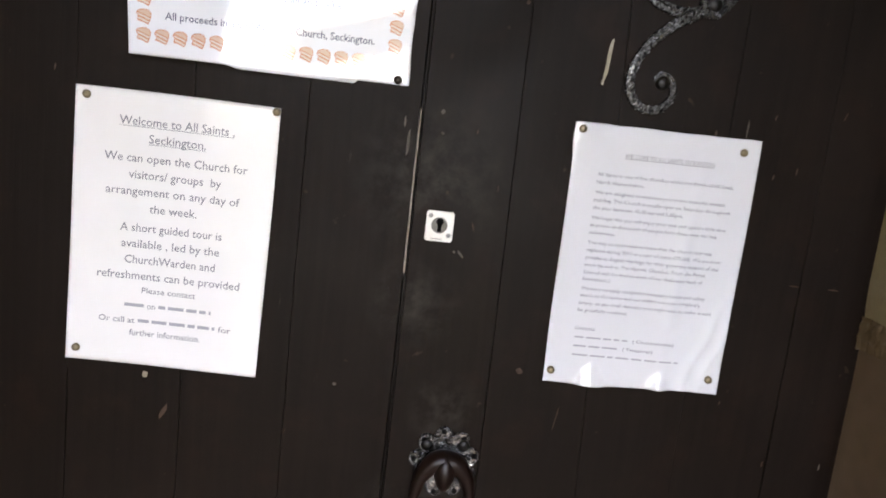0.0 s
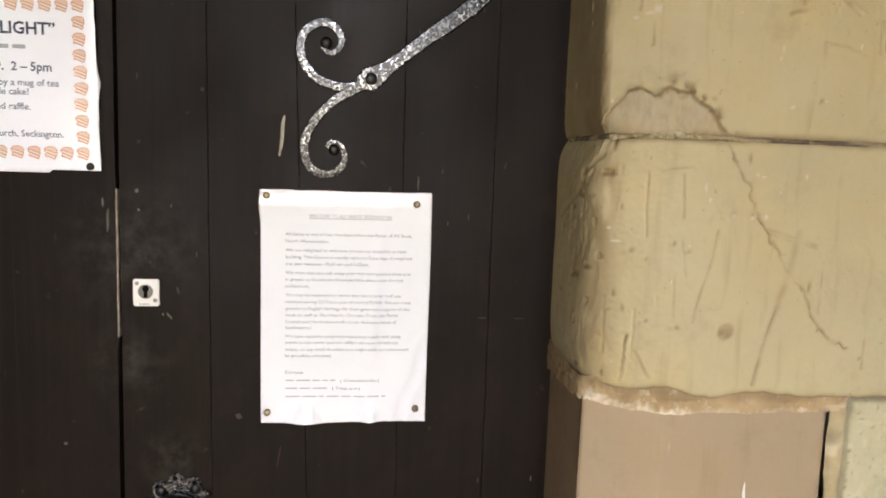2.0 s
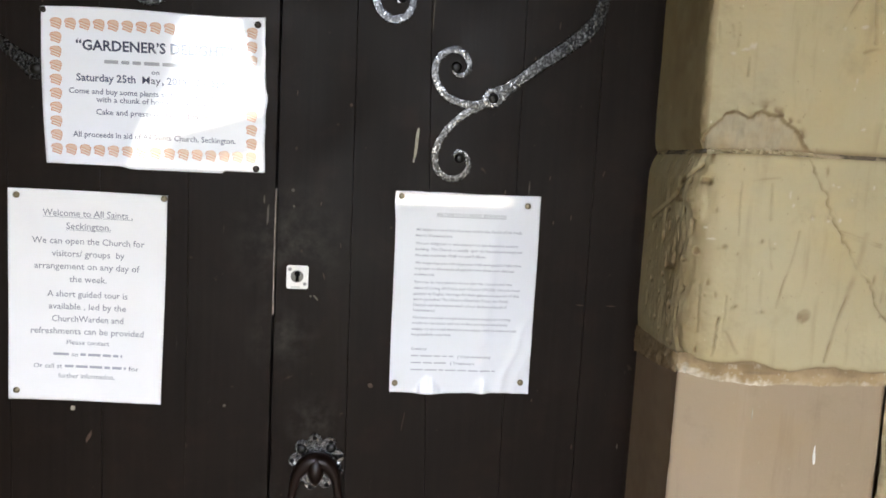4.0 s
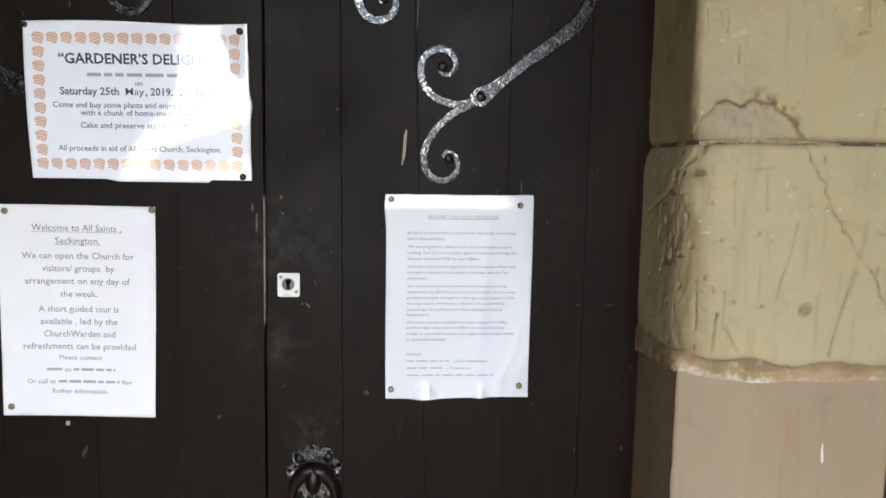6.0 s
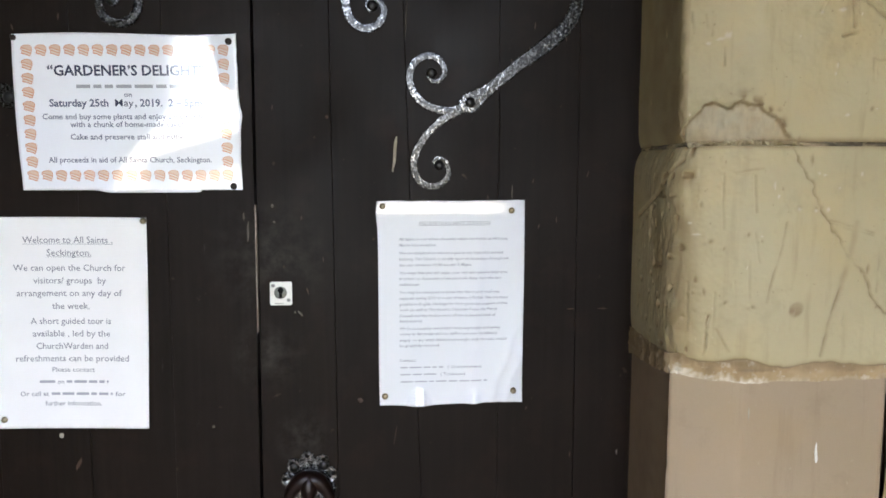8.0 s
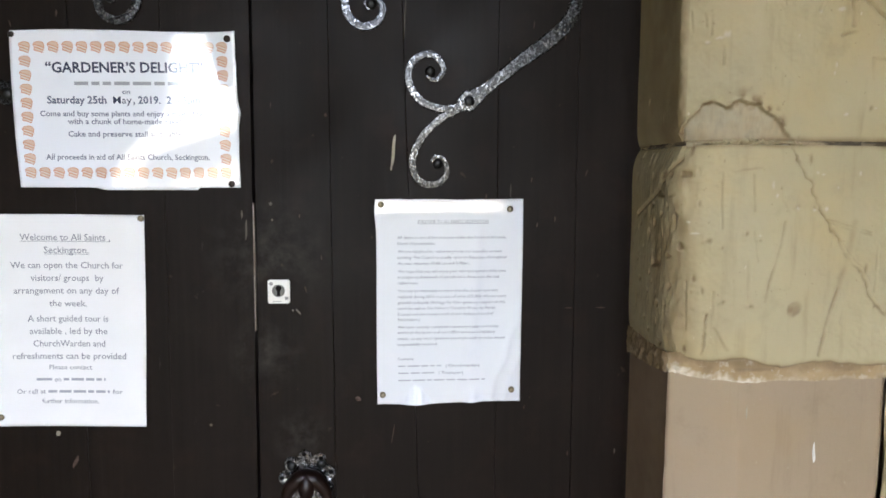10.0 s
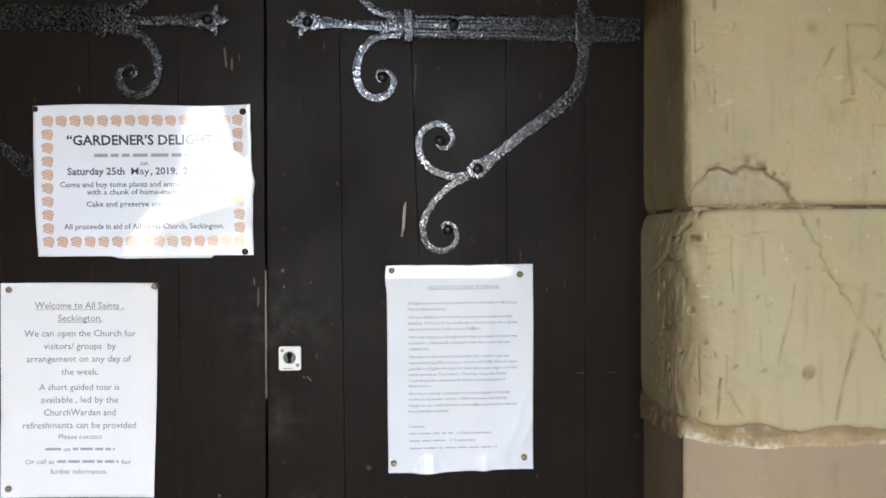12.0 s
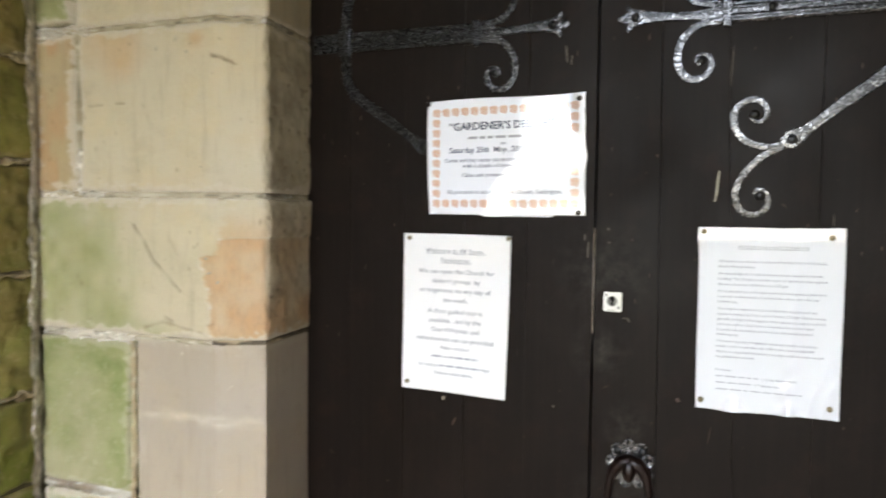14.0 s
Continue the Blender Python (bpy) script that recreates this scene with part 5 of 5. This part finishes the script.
sale = Sheet("sale_poster", [(-0.3475, 1.5545), (-0.0535, 1.5615), (-0.0505, 1.3475), (-0.3395, 1.3465)], wave_sale, bulge_sale,
             "laminated white plant sale poster with an orange cake border, pinned on", PAPER)
sale.letter("“GARDENER’S DELIGHT”", 0.148, 0.848, 0.232, 0.0138, INK_NAVY, 0.024)
sale.bars(0.27, 0.735, 0.333, 0.022, INK_BAR)
sale.letter("on", 0.480, 0.515, 0.385, 0.0064, INK_BLUE, 0.012)
sale.letter("Saturday 25th", 0.146, 0.408, 0.438, 0.0100, INK_BLUE, 0.024)
sale.letter("May", 0.438, 0.521, 0.438, 0.0100, INK_NAVY, 0.002)
sale.letter(", 2019.  2 – 5pm", 0.527, 0.830, 0.438, 0.0100, INK_BLUE, 0.024)
sale.letter("Come and buy some plants and enjoy a mug of tea", 0.112, 0.855, 0.525, 0.0076, INK_BLUE, 0.012)
sale.letter("with a chunk of home-made cake!", 0.232, 0.74, 0.575, 0.0076, INK_BLUE, 0.012)
sale.letter("Cake and preserve stall and raffle.", 0.230, 0.745, 0.655, 0.0076, INK_BLUE, 0.012)
sale.letter("All proceeds in aid of All Saints Church, Seckington.", 0.125, 0.862, 0.803, 0.0076, INK_BLUE, 0.012)


def cake(u, v):
    """A motif of the border: a leaning slice of sponge with a domed top and slanting layers."""
    w, h = 0.053, 0.078

    def spot(x, y):
        return (u + (x - 0.5) * w, v + (y - 0.5) * h)

    rim = [(0.04, 0.34), (0.10, 0.20), (0.24, 0.12), (0.45, 0.07), (0.68, 0.08), (0.86, 0.16), (0.95, 0.30), (0.93, 0.52), (0.86, 0.76), (0.78, 0.95), (0.64, 0.92), (0.40, 0.80), (0.10, 0.74), (0.16, 0.52)]
    sale.lay("cake_motif", [spot(*q) for q in rim], [list(range(len(rim)))], INK_PALE)
    for a, b in (((0.12, 0.37), (0.87, 0.64)), ((0.16, 0.60), (0.80, 0.87))):
        sale.lay("cake_filling", [spot(a[0], a[1] - 0.035), spot(b[0], b[1] - 0.055), spot(b[0], b[1] + 0.055), spot(a[0], a[1] + 0.035)], [[0, 1, 2, 3]], INK_WHITE, lift=0.0012)
    vs, fs = [], []
    for line, t in (([*rim[:10]], 0.05), ([rim[9], rim[11], rim[12]], 0.075), ([rim[0], rim[13], rim[12]], 0.05), ([(0.08, 0.27), (0.50, 0.40), (0.90, 0.56)], 0.06),
                    ([(0.14, 0.49), (0.50, 0.60), (0.85, 0.76)], 0.07)):
        base = len(vs)
        if base:
            near = min(range(10), key=lambda k: math.dist(rim[k], line[0]))
            fs.append([2 * near, base, base + 1])
        for k, q in enumerate(line):
            ax, ay = line[max(k - 1, 0)]
            bx, by = line[min(k + 1, len(line) - 1)]
            d = math.hypot(bx - ax, by - ay)
            ox, oy = -(by - ay) / d * t / 2, (bx - ax) / d * t / 2
            vs += [spot(q[0] + ox, q[1] + oy), spot(q[0] - ox, q[1] - oy)]
        fs += [[base + 2 * k, base + 2 * k + 1, base + 2 * k + 3, base + 2 * k + 2] for k in range(len(line) - 1)]
    sale.lay("cake_outline", vs, fs, INK_ORANGE, lift=0.0013)


for k in range(15):
    cake(0.064 + 0.0624 * k, 0.105)
    cake(0.052 + 0.0630 * k, 0.905)
for k in range(8):
    cake(0.062 - 0.0012 * k, 0.194 + 0.0889 * k)
    cake(0.937, 0.194 + 0.0889 * k)
for x, z in ((-0.345, 1.550), (-0.337, 1.3515), (-0.0625, 1.3525), (-0.0640, 1.5505)):
    pin(x, -0.008 if x < -0.2 else -float(wave_sale(0.965, 0.04 if z > 1.45 else 0.97)) - 0.0006, z, 0.0048, BLACKPIN)


# the welcome notice with large print
def wave_tour(U, V):
    return 0.0028 + 0.0009 * np.sin(3 * U + 4 * V + 0.5) + 0.0006 * np.sin(7 * V) + 0.001 * V


def bulge_tour(U, V):
    return 0.0006 * np.sin(5 * V), 0.0006 * np.sin(4 * U)


tour = Sheet("welcome_notice", [(-0.3955, 1.3095), (-0.1835, 1.309), (-0.1885, 1.0065), (-0.3975, 1.0105)], wave_tour, bulge_tour,
             "laminated white visitor notice in large grey print, pinned on", WARMPAPER)
for text, u0, u1, y, cap, under in (
    ("Welcome to All Saints ,", 0.218, 0.782, 513, 0.0095, True), ("Seckington.", 0.365, 0.645, 535, 0.0095, True),
    ("We can open the Church for", 0.152, 0.86, 561, 0.0092, False), ("visitors/ groups  by", 0.275, 0.733, 583, 0.0092, False),
    ("arrangement on any day of", 0.165, 0.832, 605, 0.0092, False), ("the week.", 0.385, 0.622, 627.5, 0.0092, False),
    ("A short guided tour is", 0.245, 0.757, 654, 0.0092, False), ("available , led by the", 0.255, 0.75, 676, 0.0092, False),
    ("ChurchWarden and", 0.275, 0.735, 698, 0.0092, False), ("refreshments can be provided", 0.142, 0.87, 720, 0.0092, False),
    ("Please contact", 0.372, 0.648, 740, 0.0068, False), ("further information.", 0.322, 0.69, 800, 0.007, False),
):
    tour.letter(text, u0, u1, (y - 474) / 371, cap, INK_GREY, 0.004, under)
tour.bar(0.288, 0.388, (761.5 - 474) / 371, 0.012, INK_BAR)
tour.letter("on", 0.404, 0.446, (761.5 - 474) / 371, 0.0068, INK_GREY, 0.004)
tour.bars(0.462, 0.735, (761.5 - 474) / 371, 0.012, INK_BAR)
tour.letter("Or call at", 0.162, 0.345, (783 - 474) / 371, 0.0068, INK_GREY, 0.004)
tour.bars(0.362, 0.762, (783 - 474) / 371, 0.012, INK_BAR)
tour.letter("for", 0.780, 0.848, (783 - 474) / 371, 0.0068, INK_GREY, 0.004)
for x, z in ((-0.384, 1.3005), (-0.1875, 1.304), (-0.387, 1.0235)):
    pin(x, -0.0045, z, 0.0045, BRASS)


# the history notice with small print
def wave_small(U, V):
    y = 0.003 + 0.001 * np.sin(4 * V + 1) + 0.0017 * np.exp(-((U - 0.70 + 0.06 * V) / 0.045) ** 2) * np.sin(math.pi * np.clip(V * 1.05, 0, 1))
    y = y + 0.0008 * np.exp(-((V - 0.07) / 0.035) ** 2) * (1 - 0.6 * U) + 0.0002 * np.sin(17 * U + 5 * V)
    y = y + 0.0012 * np.sin(46 * V + 9 * U) * np.exp(-((U - 0.74 - 0.12 * np.sin(5 * V)) / 0.05) ** 2) * np.clip((V - 0.25) / 0.5, 0, 1)
    y = y + 0.0072 * np.exp(-((U - 0.66) / 0.045) ** 2) * np.exp(-((1.02 - V) / 0.08) ** 2)
    edge = 0.990 - 0.072 * np.exp(-((U - 0.27) / 0.075) ** 4) + 0.005 * np.sin(61 * U + 1) + 0.004 * np.sin(140 * U)
    fold = U - 0.77 - 0.50 * (1 - V) + 0.01 * np.sin(30 * V)
    y = y + 0.0020 * (np.exp(-(fold / 0.028) ** 2) + 0.6 * np.exp(-((fold - 0.10) / 0.02) ** 2)) * np.clip((V - 0.58) / 0.15, 0, 1)
    y = y + 0.0054 * np.clip((V - edge) / 0.06, 0, 1.4) * np.clip((U - 0.15) / 0.03, 0, 1) * np.clip((0.46 - U) / 0.08, 0, 1)
    return y + 0.0022 * np.exp(-U / 0.03) * np.exp(-((V - 0.95) / 0.1) ** 2)


def bulge_small(U, V):
    dv = 0.0007 * lattice(U * 0.2, U * 0, 0.012, 9) * np.exp(-V / 0.015) - 0.0012 * np.sin(6 * U) * np.exp(-(1 - V) / 0.03)
    return 0.0005 * np.sin(6 * V) - 0.002 * np.exp(-((V - 0.06) / 0.05) ** 2) * np.exp(-U / 0.04), dv


small = Sheet("history_notice", [(0.1375, 1.332), (0.3515, 1.3335), (0.3525, 1.0315), (0.1405, 1.0315)], wave_small, bulge_small,
              "laminated white welcome letter in small faint print, pinned on", GREYPAPER, 110, 140)
small.letter("WELCOME TO ALL SAINTS, SECKINGTON", 0.278, 0.762, 0.107, 0.0052, INK_GREY, 0.0, True)
BODY = [
    (0.183, "All Saints is one of five churches within the Parish of All Souls,", 0.885), (0.212, "North Warwickshire.", 0.40),
    (0.250, "We are delighted to welcome you to our beautiful, ancient", 0.855), (0.279, "building. The Church is usually open on Saturdays throughout", 0.89), (0.308, "the year between 10.00 am and 5.00pm.", 0.635),
    (0.346, "We hope that you will enjoy your visit and spend a little time", 0.885), (0.374, "in prayer as thousands of people have done over the last", 0.84), (0.403, "millennium.", 0.285),
    (0.441, "You may be interested to know that the church roof was", 0.83), (0.470, "replaced during 2013 at a cost of some £75,000. We are most", 0.89), (0.499, "grateful to English Heritage for their generous support of this", 0.885),
    (0.527, "work (as well as The Historic Churches Trust, the Parish", 0.815), (0.556, "Council and the tireless work of our dedicated band of", 0.805), (0.582, "fundraisers.)", 0.295),
    (0.619, "We have recently completed necessary health and safety", 0.84), (0.646, "works to the tower and our coffers are now completely", 0.82), (0.676, "empty, so any small donation you might wish to make would", 0.885), (0.704, "be gratefully received.", 0.42),
    (0.777, "Contacts:", 0.255),
]
for v, text, u1 in BODY:
    small.letter(text, 0.143, u1, v, 0.0044, INK_FAINT, 0.002)
for v, u1 in ((0.813, 0.46), (0.848, 0.41), (0.884, 0.54)):
    small.bars(0.146, u1, v, 0.007, INK_BAR)
small.letter("( Churchwarden)", 0.475, 0.71, 0.813, 0.0044, INK_FAINT, 0.002)
small.letter("( Treasurer)", 0.425, 0.595, 0.848, 0.0044, INK_FAINT, 0.002)
small.bars(0.555, 0.75, 0.884, 0.007, INK_BAR)
for x, z in ((0.1455, 1.3245), (0.3325, 1.3185), (0.148, 1.0455), (0.3385, 1.050)):
    pin(x, -0.0052, z, 0.0046, BRASS)
